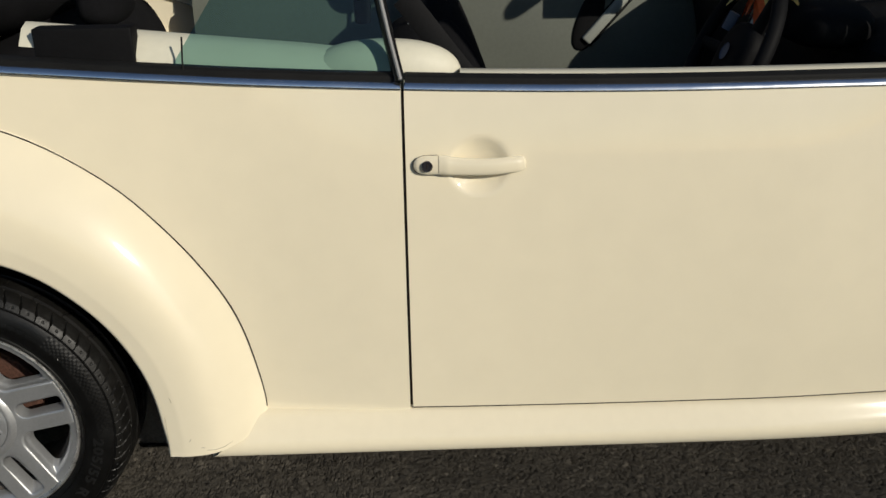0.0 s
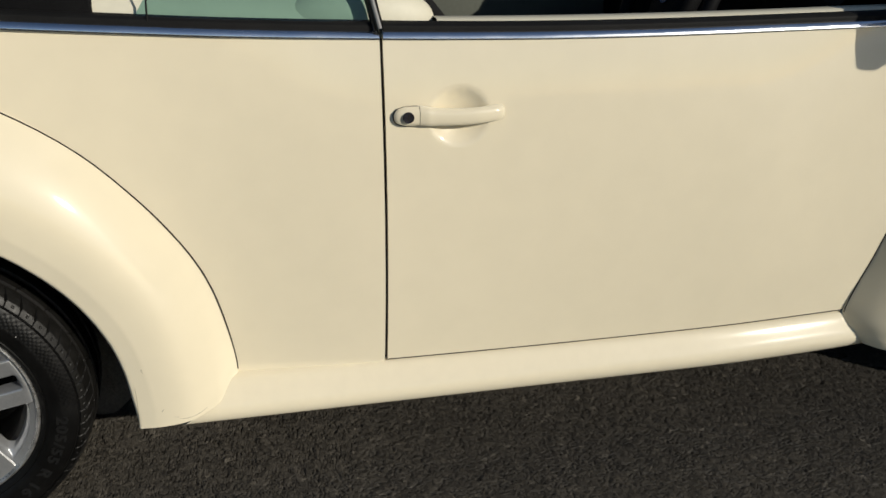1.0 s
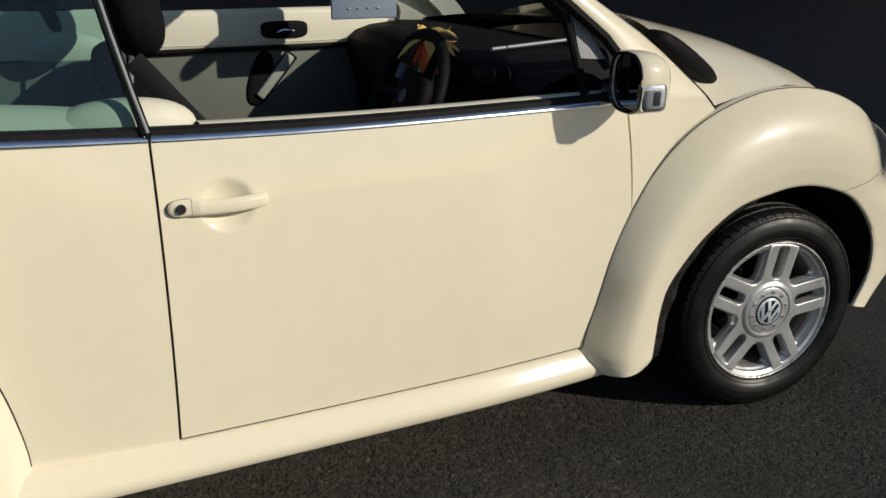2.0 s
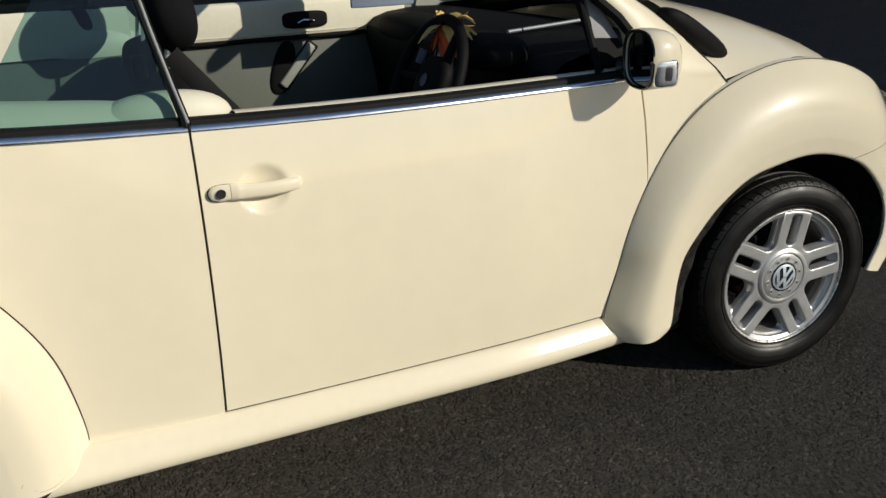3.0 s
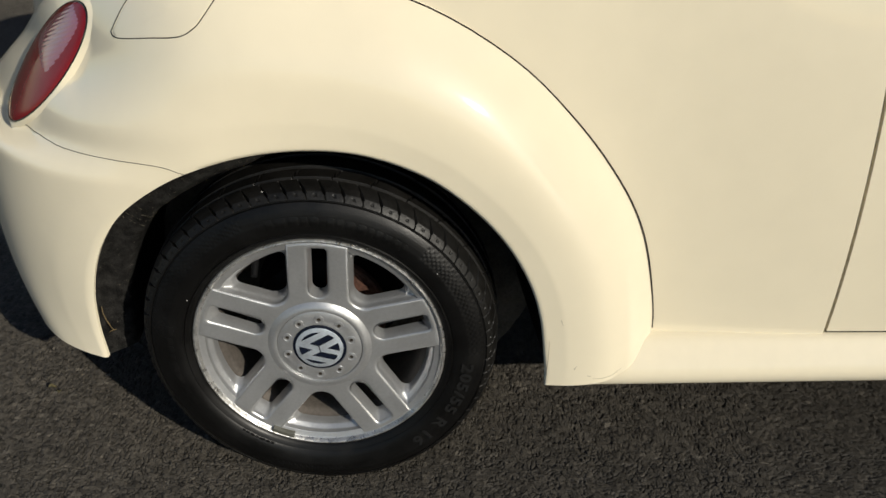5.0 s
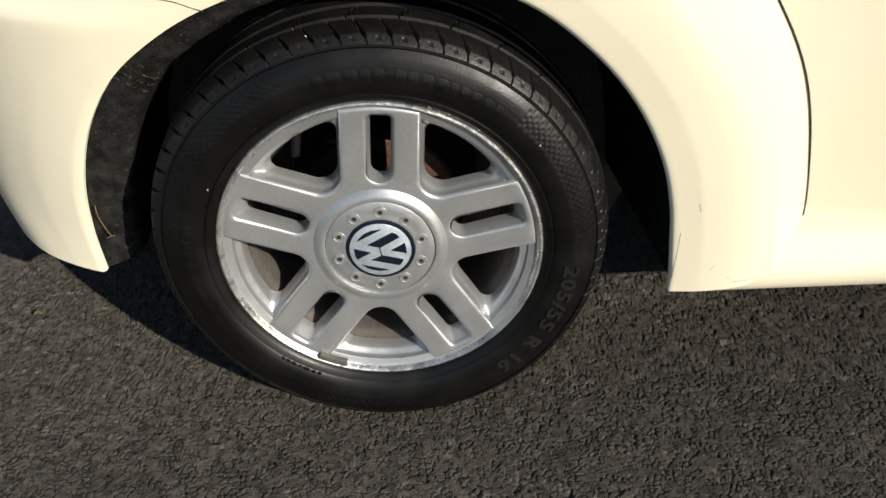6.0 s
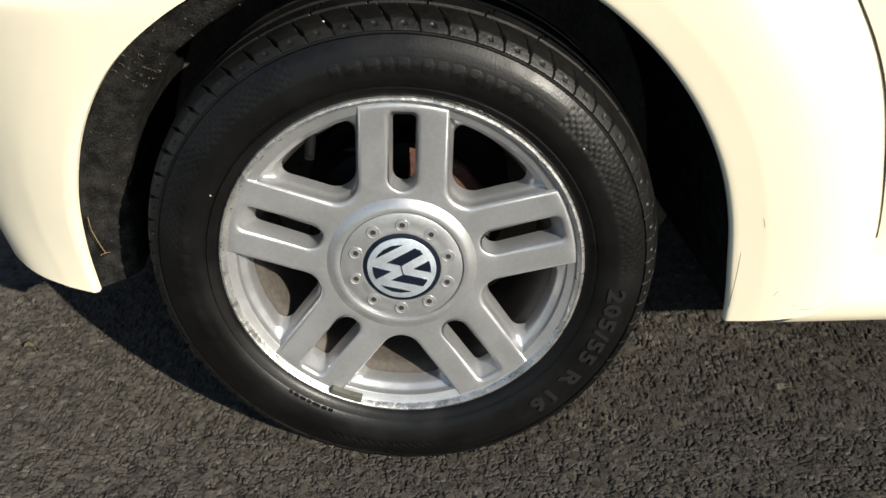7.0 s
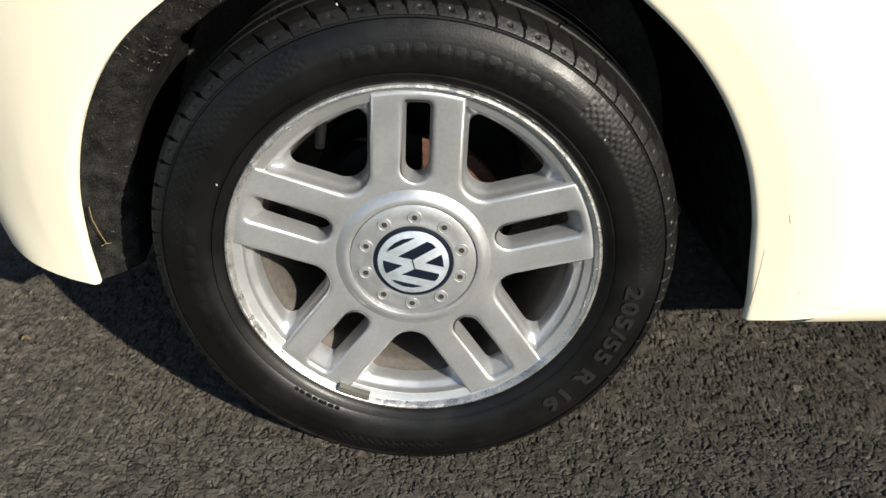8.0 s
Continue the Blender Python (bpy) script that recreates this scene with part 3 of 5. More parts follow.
def tyre_mesh():
    side = [(0.2135, 0.018), (0.2195, 0.006), (0.2225, 0.001), (0.226, -0.002), (0.232, -0.005), (0.2335, -0.003), (0.236, -0.0055), (0.246, -0.0085),
            (0.258, -0.0095), (0.2620, -0.0092), (0.2630, -0.0090), (0.2665, -0.0083), (0.2672, -0.0082), (0.2706, -0.0075), (0.2714, -0.0073), (0.2748, -0.0062), (0.2756, -0.0060), (0.2790, -0.0046), (0.2798, -0.0043), (0.2832, -0.0024), (0.2840, -0.0020), (0.2874, 0.0000), (0.289, 0.001), (0.2898, 0.0042), (0.2922, 0.0046), (0.2932, 0.0024),
            *[(0.2942 + 0.0098 * f, 0.0030 + 0.0085 * f + 0.0012 * f * (f - 1)) for f in (k / 10 for k in range(11))], (0.3050, 0.0148), (0.3057, 0.0162), (0.3065, 0.018), (0.3072, 0.0196), (0.3078, 0.0210), (0.309, 0.024), (0.3108, 0.030), (0.3120, 0.035), (0.3122, 0.0365), (0.3055, 0.038),
            (0.3055, 0.044), (0.3128, 0.046), (0.3135, 0.052), (0.3142, 0.060), (0.3145, 0.066), (0.3147, 0.0705), (0.3075, 0.072), (0.3075, 0.080),
            (0.3150, 0.082), (0.3155, 0.090), (0.3155, 0.100)]
    prof = side + [(r, 2 * TYRE_MID - y) for r, y in side[::-1][1:]]
    pitch, fine = 61, 20
    steps = pitch * fine
    P = []
    for i in range(steps):
        a = 2 * math.pi * i / steps
        deg = (math.degrees(a) + 180) % 360 - 180
        hatched = -3 < deg < 46 or 112 < deg < 172 or -116 < deg < -84
        row = []
        for k, (r, y) in enumerate(prof):
            yy = min(y, 2 * TYRE_MID - y)
            turn = a + (0.052 * min(1.0, max(0.0, (yy - 0.004) / 0.031)) if r > 0.291 else 0.0)
            ph = i % fine
            off = min(ph, fine - ph)
            cut = 0.0
            if r > 0.2925 and yy < 0.0355:
                # a slit in the shoulder: a fine line at its foot, a wedge above it that closes towards the crown
                if off == 0:
                    cut = 0.0016 if yy < 0.0085 else (0.0085 if yy < 0.027 else 0.0025)
                elif off == 1 and 0.0095 < yy < 0.0205:
                    cut = 0.0030
            if cut:
                r -= cut
                y += 0.0 if yy > 0.010 else (cut * 0.6 if y < TYRE_MID else -cut * 0.6)
            elif 0.045 < yy < 0.071 and r > 0.31 and (i + int(yy * 300)) % (fine * 2) == 0:
                r -= 0.005
            elif r > 0.2925 and yy < 0.012 and math.hypot((ph - fine / 2) * 0.00154, (yy - 0.0071) * 1.55) < 0.0026:
                # a round pit in each shoulder block
                pit = 0.0013 if math.hypot((ph - fine / 2) * 0.00154, (yy - 0.0071) * 1.55) < 0.0019 else 0.0007
                r -= pit * 0.7
                y += pit * 0.7 if y < TYRE_MID else -pit * 0.7
            elif hatched and 0.2625 < r < 0.2885 and (int((r - 0.2625) / 0.0042) + i // 4) % 2 == 0 and i % 4 != 3:
                y += 0.00035 if y < TYRE_MID else -0.00035
            row.append((r * math.cos(turn), y, r * math.sin(turn)))
        P.append(row)
    bm = grid(P, close_u=True)
    for v in bm.verts:
        if v.co.z < -HUB_Z / WHEEL_SIZE:
            v.co.z = -HUB_Z / WHEEL_SIZE
            v.co.y += (TYRE_MID - v.co.y) * -0.03
    for v in bm.verts:
        squash = max(0.0, (-0.14 - v.co.z) / 0.16)
        if squash and math.hypot(v.co.x, v.co.z) > 0.235:
            v.co.y += 0.008 * squash * min(1.0, (math.hypot(v.co.x, v.co.z) - 0.235) / 0.04) * (-1 if v.co.y < TYRE_MID else 1)
    for f in bm.faces:
        c = f.calc_center_median()
        # low on the tyre the shoulder stays in the darker sidewall rubber
        if math.hypot(c.x, c.z) > (0.2925 if c.z > -0.1 else 0.306):
            f.material_index = 1
    return bm


RIM = [(0.2200, 0.020), (0.2210, 0.010), (0.2208, 0.0045), (0.2190, 0.0015), (0.2165, 0.0008), (0.2145, 0.0022), (0.2130, 0.0060), (0.2115, 0.0075)]
LEDGE = [(0.2116, 0.0075), (0.2105, 0.0084), (0.2022, 0.0098), (0.2006, 0.0108), (0.1996, 0.0165)]
WELL = [(0.1895, 0.0400), (0.1850, 0.0500), (0.1820, 0.0540), (0.1800, 0.0620), (0.1780, 0.1000), (0.1760, 0.1500), (0.1850, 0.1900), (0.2130, 0.1990)]
DISHED = 0.007
SPOKE_HALF, SPOKE_END = 0.0520, 0.2118


def slot_loop(a, w, r0, r1, cr):
    """The outline of a spoke's slot: round towards the hub, square with soft corners towards the rim."""
    ax, nrm = Vector((math.cos(a), math.sin(a))), Vector((-math.sin(a), math.cos(a)))
    loop = []
    for q in range(13):
        b = math.pi * q / 12
        loop.append(ax * (r0 + w - w * math.sin(b)) + nrm * (w * math.cos(b)))
    for sgn in (-1, 1):
        for q in range(5):
            b = radians(90) * q / 4
            u, v = (cr * math.sin(b), cr * (1 - math.cos(b))) if sgn < 0 else (cr * math.cos(b), cr * (1 - math.sin(b)))
            loop.append(ax * (r1 - cr + u) + nrm * (sgn * (w - v)))
    return [(p.x, p.y) for p in loop]


def star_loops():
    """The outline of the five double spokes, and the slot in each."""
    out, slots = [], []
    fil = 0.026
    for k in range(5):
        a = radians(90 + 72 * k)
        ax, nrm = Vector((math.cos(a), math.sin(a))), Vector((-math.sin(a), math.cos(a)))
        da = math.asin(SPOKE_HALF / SPOKE_END)
        for q in range(9):
            b = a - da + 2 * da * q / 8
            out.append((SPOKE_END * math.cos(b), SPOKE_END * math.sin(b)))
        mid = a + radians(36)
        cd = (SPOKE_HALF + fil) / math.sin(radians(36))
        c = Vector((math.cos(mid), math.sin(mid))) * cd
        for q in range(13):
            b = (a - radians(90)) - radians(108) * q / 12
            out.append((c.x + fil * math.cos(b), c.y + fil * math.sin(b)))
        slots.append(slot_loop(a, 0.0160, 0.1010, 0.1990, 0.007))
    return [out] + slots


def window_loop(k, inset, rad, corner, inner):
    """The outline of the opening between two spokes: round towards the hub, an arc towards the rim, soft corners."""
    h = SPOKE_HALF + inset
    s36, c36 = math.sin(radians(36)), math.cos(radians(36))
    n, d = Vector((s36, c36)), Vector((c36, -s36))
    c_in = Vector(((h + inner) / s36, 0))
    along = math.sqrt((rad - corner) ** 2 - (h + corner) ** 2)
    c_out = n * (h + corner) + d * along
    half = []
    for q in range(7):
        a = math.pi + radians(54) * q / 6
        half.append(c_in + Vector((math.cos(a), math.sin(a))) * inner)
    p0, p1 = half[-1], c_out - n * corner
    half += [p0.lerp(p1, q / 5) for q in range(1, 5)]
    a0, a1 = math.atan2(-n.y, -n.x) + 2 * math.pi, math.atan2(c_out.y, c_out.x) + 2 * math.pi
    half += [c_out + Vector((math.cos(a0 + (a1 - a0) * q / 7), math.sin(a0 + (a1 - a0) * q / 7))) * corner for q in range(8)]
    e = math.atan2(c_out.y, c_out.x)
    half += [Vector((math.cos(e * (1 - q / 8)), math.sin(e * (1 - q / 8)))) * rad for q in range(1, 9)]
    loop = half + [Vector((p.x, -p.y)) for p in half[-2:0:-1]]
    t = radians(90 + 72 * k + 36)
    return [(p.x * math.cos(t) - p.y * math.sin(t), p.x * math.sin(t) + p.y * math.cos(t)) for p in loop]


def spoke_dish(r):
    """How far the spokes' face lies behind the rim's edge at a radius."""
    return 0.006 + DISHED * (1 - min(1, max(0, (r - 0.07) / 0.13))) + 0.002 * math.sin(min(1, max(0, (r - 0.08) / 0.13)) * math.pi)


def wheel_meshes():
    """Everything on a wheel: its name, mesh, material and label; the wheel's axle lies along y, its cap's face at y = 0."""
    made = []

    def add(name, bm, mat, label="", angle=40):
        if name in ("hub_ring", "centre_cap", "badge_disc", "badge_face", "badge_inlay"):
            bmesh.ops.translate(bm, vec=(0, DISHED, 0), verts=bm.verts)
        me = bpy.data.meshes.new(name)
        bm.to_mesh(me)
        bm.free()
        shade(me, angle)
        me.materials.append(mat)
        made.append((name, me, label))

    star = outline_mesh("spokes", star_loops(), 0.034, 0.0052, 2)
    bmesh.ops.triangulate(star, faces=[f for f in star.faces if len(f.verts) > 4])
    for _ in range(4):
        long_edges = [e for e in star.edges if e.calc_length() > 0.010 and all(abs(v.co.y) < 1e-4 for v in e.verts)]
        bmesh.ops.subdivide_edges(star, edges=long_edges, cuts=1)
        bmesh.ops.triangulate(star, faces=[f for f in star.faces if len(f.verts) > 3 and all(abs(v.co.y) < 1e-4 for v in f.verts)])
    for v in star.verts:
        r = math.hypot(v.co.x, v.co.z)
        v.co.y += spoke_dish(r)
    add("rim_spokes", star, ALLOY, "silver alloy wheel with five double spokes", 35)
    for k in range(5):
        a = radians(90 + 72 * k)
        rings = [[Vector((x, y, z)) for x, z in slot_loop(a, w, r0, r1, 0.006)] for w, r0, r1, y in
                 ((0.0164, 0.1006, 0.1994, 0.0115), (0.0152, 0.1016, 0.1975, 0.0165), (0.0138, 0.1030, 0.1905, 0.026), (0.0132, 0.1036, 0.1865, 0.038))]
        P = [list(p) for p in zip(*rings)]
        add("slot_wall", grid(P, close_u=True), ALLOY)
        rings = []
        for inset, rad, corner, inner, deep in ((0.0002, 0.2008, 0.0030, 0.0258, 0.0050), (0.0008, 0.1998, 0.0040, 0.0255, 0.0115), (0.0016, 0.1985, 0.0050, 0.0252, 0.0140), (0.0026, 0.1935, 0.0085, 0.0250, 0.0165),
                                                (0.0036, 0.1915, 0.0100, 0.0248, 0.0200), (0.0044, 0.1900, 0.0115, 0.0246, 0.0280), (0.0050, 0.1885, 0.0130, 0.0245, 0.034)):
            rings.append([Vector((x, spoke_dish(math.hypot(x, z)) + deep, z)) for x, z in window_loop(k, inset, rad, corner, inner)])
        P = [list(p) for p in zip(*rings)]
        add("window_wall", grid(P, close_u=True), ALLOY)
    add("rim_lip", lathe(RIM, 128), LIP, "scuffed silver rim edge")
    add("rim_ledge", lathe(LEDGE, 128), ALLOY)
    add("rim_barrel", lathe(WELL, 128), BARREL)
    add("hub_ring", lathe([(0.098, 0.012), (0.094, 0.0075), (0.089, 0.0035), (0.083, -0.0005), (0.079, -0.0015), (0.0757, -0.0008), (0.0747, 0.0015), (0.0742, 0.006)], 96), ALLOY)
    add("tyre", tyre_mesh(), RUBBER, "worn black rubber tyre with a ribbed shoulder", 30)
    cap = [(0.0741, 0.004), (0.0738, 0.0016), (0.0725, 0.0008), (0.060, 0.0), (0.0525, 0.0), (0.0505, -0.0008), (0.0475, -0.0005), (0.0470, 0.002), (0.0, 0.002)]
    add("centre_cap", lathe(cap, 96), ALLOY, "silver wheel centre cap")
    add("badge_disc", lathe([(0.0469, 0.0015), (0.0462, -0.0008), (0.0445, -0.0014), (0.0, -0.0020)], 72), NAVY)
    add("badge_face", lathe([(0.0420, -0.0010), (0.0417, -0.0024), (0.0410, -0.0028), (0.0, -0.0032)], 72), BADGE, "pale silver round badge plate")
    for pts in ([(-0.0341, 0.0095), (-0.0132, -0.0013), (-0.0341, -0.0086), (-0.0352, 0.0)], [(0.0348, 0.0052), (0.0139, -0.0028), (0.0341, -0.0118), (0.0352, -0.003)],
                [(-0.0155, 0.0118), (0.0215, 0.0252), (0.0270, 0.0215), (0.0302, 0.0158), (0.0010, 0.0042)],
                [(-0.0162, -0.0131), (0.0008, -0.0083), (0.0280, -0.0205), (0.0245, -0.0255), (0.0200, -0.0292)],
                [(-0.0278, 0.0200), (-0.0235, 0.0248), (-0.0162, 0.0300), (-0.0050, 0.0335), (0.0090, 0.0325)],
                [(-0.0297, -0.0182), (-0.0255, -0.0236), (-0.0180, -0.0295), (-0.0070, -0.0335), (0.0046, -0.0338)],
                [(-0.0007, 0.0045), (0.0007, 0.0045), (0.0007, -0.0085), (-0.0007, -0.0085)]):
        pts = [(x * 0.974 - z * 0.225, x * 0.225 + z * 0.974) for x, z in pts]
        bm = outline_mesh("inlay", [pts], 0.0010)
        for v in bm.verts:
            v.co.y -= 0.0036
        add("badge_inlay", bm, NAVY)
    ring = lathe([(0.0084, 0.0004), (0.0080, -0.0012), (0.0070, -0.0013), (0.0064, -0.0004), (0.0056, -0.0006), (0.0036, -0.0008), (0.0032, 0.0)], 20)
    hole = lathe([(0.0034, -0.0006), (0.0, -0.0006)], 12)
    for name, bm, mat in (("cap_bolt", ring, ALLOY), ("bolt_socket", hole, GAP_SHADE)):
        me = bpy.data.meshes.new(name)
        bm.to_mesh(me)
        bm.free()
        shade(me)
        me.materials.append(mat)
        made.append((name, me, "bolts"))
    disc = lathe([(0.060, 0.130), (0.064, 0.112), (0.068, 0.110), (0.108, 0.110), (0.111, 0.113), (0.111, 0.128), (0.060, 0.132)], 72)
    add("brake_disc", disc, RUST, "rusty brake disc")
    P = []
    for i in range(25):
        a = radians(84 + 120 * i / 24)
        P.append([(r * math.cos(a), y, r * math.sin(a)) for r, y in ((0.062, 0.108), (0.064, 0.096), (0.072, 0.092), (0.115, 0.092), (0.124, 0.097), (0.127, 0.110), (0.127, 0.150))])
    cal = grid(P)
    add("brake_caliper", cal, BLACK, "black brake caliper")
    add("hub_carrier", lathe([(0.0, 0.050), (0.06, 0.050), (0.065, 0.06), (0.065, 0.19), (0.14, 0.195), (0.14, 0.26), (0.0, 0.26)], 40), BLACK)
    add("valve", tube([(-0.108, 0.042, 0.160), (-0.107, 0.026, 0.151), (-0.106, 0.010, 0.140)], [0.0066, 0.0062, 0.0054], 10), BLACK, "black rubber valve stem")
    w = radians(250)
    P = []
    for i in range(13):
        a = w + radians(11.5) * (i / 12 - 0.5)
        P.append([(r * math.cos(a), y, r * math.sin(a)) for r, y in ((0.2035, 0.006), (0.2040, 0.002), (0.2055, -0.001), (0.2120, -0.0015), (0.2140, 0.0), (0.2140, 0.006))])
    wt = grid(P, close_v=True)
    bmesh.ops.holes_fill(wt, edges=[e for e in wt.edges if len(e.link_faces) == 1])
    bmesh.ops.recalc_face_normals(wt, faces=wt.faces[:])
    add("balance_weight", wt, WEIGHT, "grey balance weight clipped to the rim")
    return made


WHEEL = wheel_meshes()
for name, me, label in WHEEL:
    if name == "tyre":
        me.materials.append(TREAD)


def text_mesh(body, size):
    cu = bpy.data.curves.new("text", "FONT")
    cu.body, cu.size, cu.extrude, cu.align_x = body, size, 0.0006, "CENTER"
    cu.resolution_u, cu.space_character, cu.offset = 2, 1.12, 0.0010
    ob = bpy.data.objects.new("text", cu)
    scene.collection.objects.link(ob)
    me = bpy.data.meshes.new_from_object(ob.evaluated_get(bpy.context.evaluated_depsgraph_get()))
    bpy.data.objects.remove(ob)
    return me


def sidewall_text(body, size, r, mid_deg, depth):
    """Raised letters bent round the tyre's side, their feet towards the hub."""
    me = text_mesh(body, size)
    bm = bmesh.new()
    bm.from_mesh(me)
    for v in bm.verts:
        a = radians(mid_deg) - v.co.x * 1.28 / r
        rr = r + v.co.y
        low = max(0.0, (-0.14 - rr * math.sin(a)) / 0.16) * 0.008 * min(1.0, (rr - 0.235) / 0.04)
        v.co = Vector((rr * math.cos(a), depth - v.co.z - low, rr * math.sin(a)))
    return bm


def wheel(x, y, turn_z, spin, front):
    """One wheel of the car, with its tyre, cap and the rest as parts."""
    base = new("wheel", WHEEL[0][1])
    base.parent = car
    base.matrix_basis = pose(x, y, HUB_Z, 0, 0, turn_z) @ pose(0, 0, 0, 0, spin, 0) @ Matrix.Scale(WHEEL_SIZE, 4)
    tagged(base, WHEEL[0][2])
    for name, me, label in WHEEL[1:]:
        if name == "balance_weight" and front:
            continue
        if label == "bolts":
            for k in range(10):
                a = radians(90 + 36 * k)
                o = new(name, me)
                o.parent = base
                o.location = (0.0585 * math.cos(a), DISHED, 0.0585 * math.sin(a))
            continue
        o = attach(name, me, None, base, label)
        if name in ("tyre", "brake_disc", "brake_caliper", "hub_carrier"):
            o.matrix_basis = pose(0, 0, 0, 0, -spin, 0)
    return base


rear_wheel = wheel(0.0, 0.061, 0, 4.0, False)
wheel(FRONT + 0.015, 0.058, -6.0, -64.0, True)
wheel(0.0, 2 * MID - 0.066, 180, 20.0, False)
wheel(FRONT, 2 * MID - 0.062, 180, 40.0, True)
for txt, size, r, deg in (("205/55 R 16", 0.0285, 0.2515, -29.5),):
    o = part("tyre_lettering", sidewall_text(txt, size, r, deg, -0.0104), MARK, rear_wheel, "raised tyre size figures", smooth=False)
    o.matrix_basis = pose(0, 0, 0, 0, -4.0, 0)
# maker's words, as plain raised bars with rounded ends
SIDE_R, SIDE_Y = (0.232, 0.236, 0.246, 0.258, 0.263, 0.2706, 0.2748), (-0.005, -0.0055, -0.0085, -0.0095, -0.0090, -0.0075, -0.0062)
rng = random.Random(21)
for deg0, deg1, r, h, n in ((51, 82, 0.2590, 0.0175, 9), (84, 104, 0.2590, 0.0175, 5), (166, 206, 0.258, 0.015, 8), (228, 244, 0.236, 0.004, 7), (118, 128, 0.2385, 0.004, 6), (-66, -56, 0.262, 0.013, 3)):
    widths = [rng.uniform(0.6, 1.25) for _ in range(n)]
    step, at = (deg1 - deg0) / sum(widths), deg0
    for w in widths:
        a0, a1 = at + 0.08 * w * step, at + 0.92 * w * step
        at += w * step
        mid, half = (a0 + a1) / 2, radians(a1 - a0) / 2 * r
        soft = min(half, h / 2) * 0.55
        P = []
        for i in range(24):
            a = 2 * math.pi * i / 24
            u = math.copysign(abs(math.cos(a)) ** 0.5, math.cos(a)) * half
            v = math.copysign(abs(math.sin(a)) ** 0.5, math.sin(a)) * h / 2
            row = []
            for f, lift in ((1.0, -0.0015), (1.0, 0.0002), (1 - 0.0006 / soft if soft > 0.0012 else 0.7, 0.00045), (0.02, 0.00045)):
                q, th = r + v * f, radians(mid) + u * f / r
                row.append((q * math.cos(th), float(np.interp(q, SIDE_R, SIDE_Y)) - lift, q * math.sin(th)))
            P.append(row)
        o = part("tyre_bar", outward(grid(P, close_u=True)), RUBBER, rear_wheel, angle=35)
        o.matrix_basis = pose(0, 0, 0, 0, -4.0, 0)

# wheel wells: felt liners and inner walls
for name, rows, x0 in (("wheel_liner", REAR_ROWS, 0.0), ("wheel_liner", FRONT_ROWS, FRONT)):
    pl = rear_plan if x0 == 0 else front_plan
    P = []
    for i, (lx, lz, sx, sz, _w, _low, lip_y) in enumerate(catmull(rows, 120)):
        r1, ang = math.hypot(lx - x0, lz - HUB_Z), math.atan2(lz - HUB_Z, lx - x0)
        deep = smooth_step((lx - x0 + 0.10) / 0.12)
        drop = max(0.0, -math.sin(ang)) + max(0.0, 0.25 - abs(math.sin(ang))) * 0.3
        r2 = min(r1 - 0.004, 0.343 + 0.09 * drop + 0.0015 * math.sin(i * 0.37) + 0.0005 * math.sin(i * 1.1))
        y0 = lip_y + pl(lx)
        col = []
        for r, y in ((r1 + 0.006, y0 + 0.008), (r1 - 0.001, y0 + 0.0125), (r1 + (r2 - r1) * 0.3, y0 + 0.017), (r1 + (r2 - r1) * 0.6, y0 + 0.021), (r1 + (r2 - r1) * 0.9, y0 + 0.027),
                     (r2, y0 + 0.036), (r2 + 0.001, y0 + 0.06), (r2 + 0.006, 0.24), (r2 + 0.012, 0.44)):
            y += 0.0025 * math.sin(i * 0.53 + r * 90) if y < y0 + 0.03 else 0.0
            r += deep * (r1 + 0.010 - 0.12 * max(0.0, y - y0 - 0.05) - r)
            col.append(Vector((x0 + r * math.cos(ang), y, HUB_Z + r * math.sin(ang))))
        P.append(col)
    liner, _ = both_sides(name, grid(P), FELT, "black felt wheel-arch liner", angle=60)
    if x0 == 0.0:
        # pale lint caught in the felt
        rng, bits = random.Random(9), bmesh.new()
        for k in range(150):
            col = P[rng.randint(58, 112)] if k < 90 else P[rng.randint(88, 91)]
            k, f = rng.choice((1, 2, 2, 3, 3, 4)), rng.random()
            c = col[k].lerp(col[k + 1], f) + Vector((0.0015, -0.0022, 0))
            d = Vector((rng.uniform(-1, 1), rng.uniform(-0.2, 0.2), rng.uniform(-1, 1))).normalized() * rng.uniform(0.0008, 0.0028)
            side = Vector((-d.z, 0, d.x)).normalized() * rng.uniform(0.00015, 0.0003)
            q = [bits.verts.new(c - d - side), bits.verts.new(c + d * 0.2 - side * 1.4), bits.verts.new(c + d), bits.verts.new(c - d * 0.2 + side)]
            bits.faces.new(q)
        lint = part("lint", bits, LINT, liner, smooth=False)
        tagged(lint, kind="stuff")
    wall = lathe([(0.0, 0.42), (0.42, 0.42)], 48)
    bmesh.ops.translate(wall, vec=(x0, 0, HUB_Z + 0.02), verts=wall.verts)
    both_sides("inner_arch", wall, UNDERSEAL)

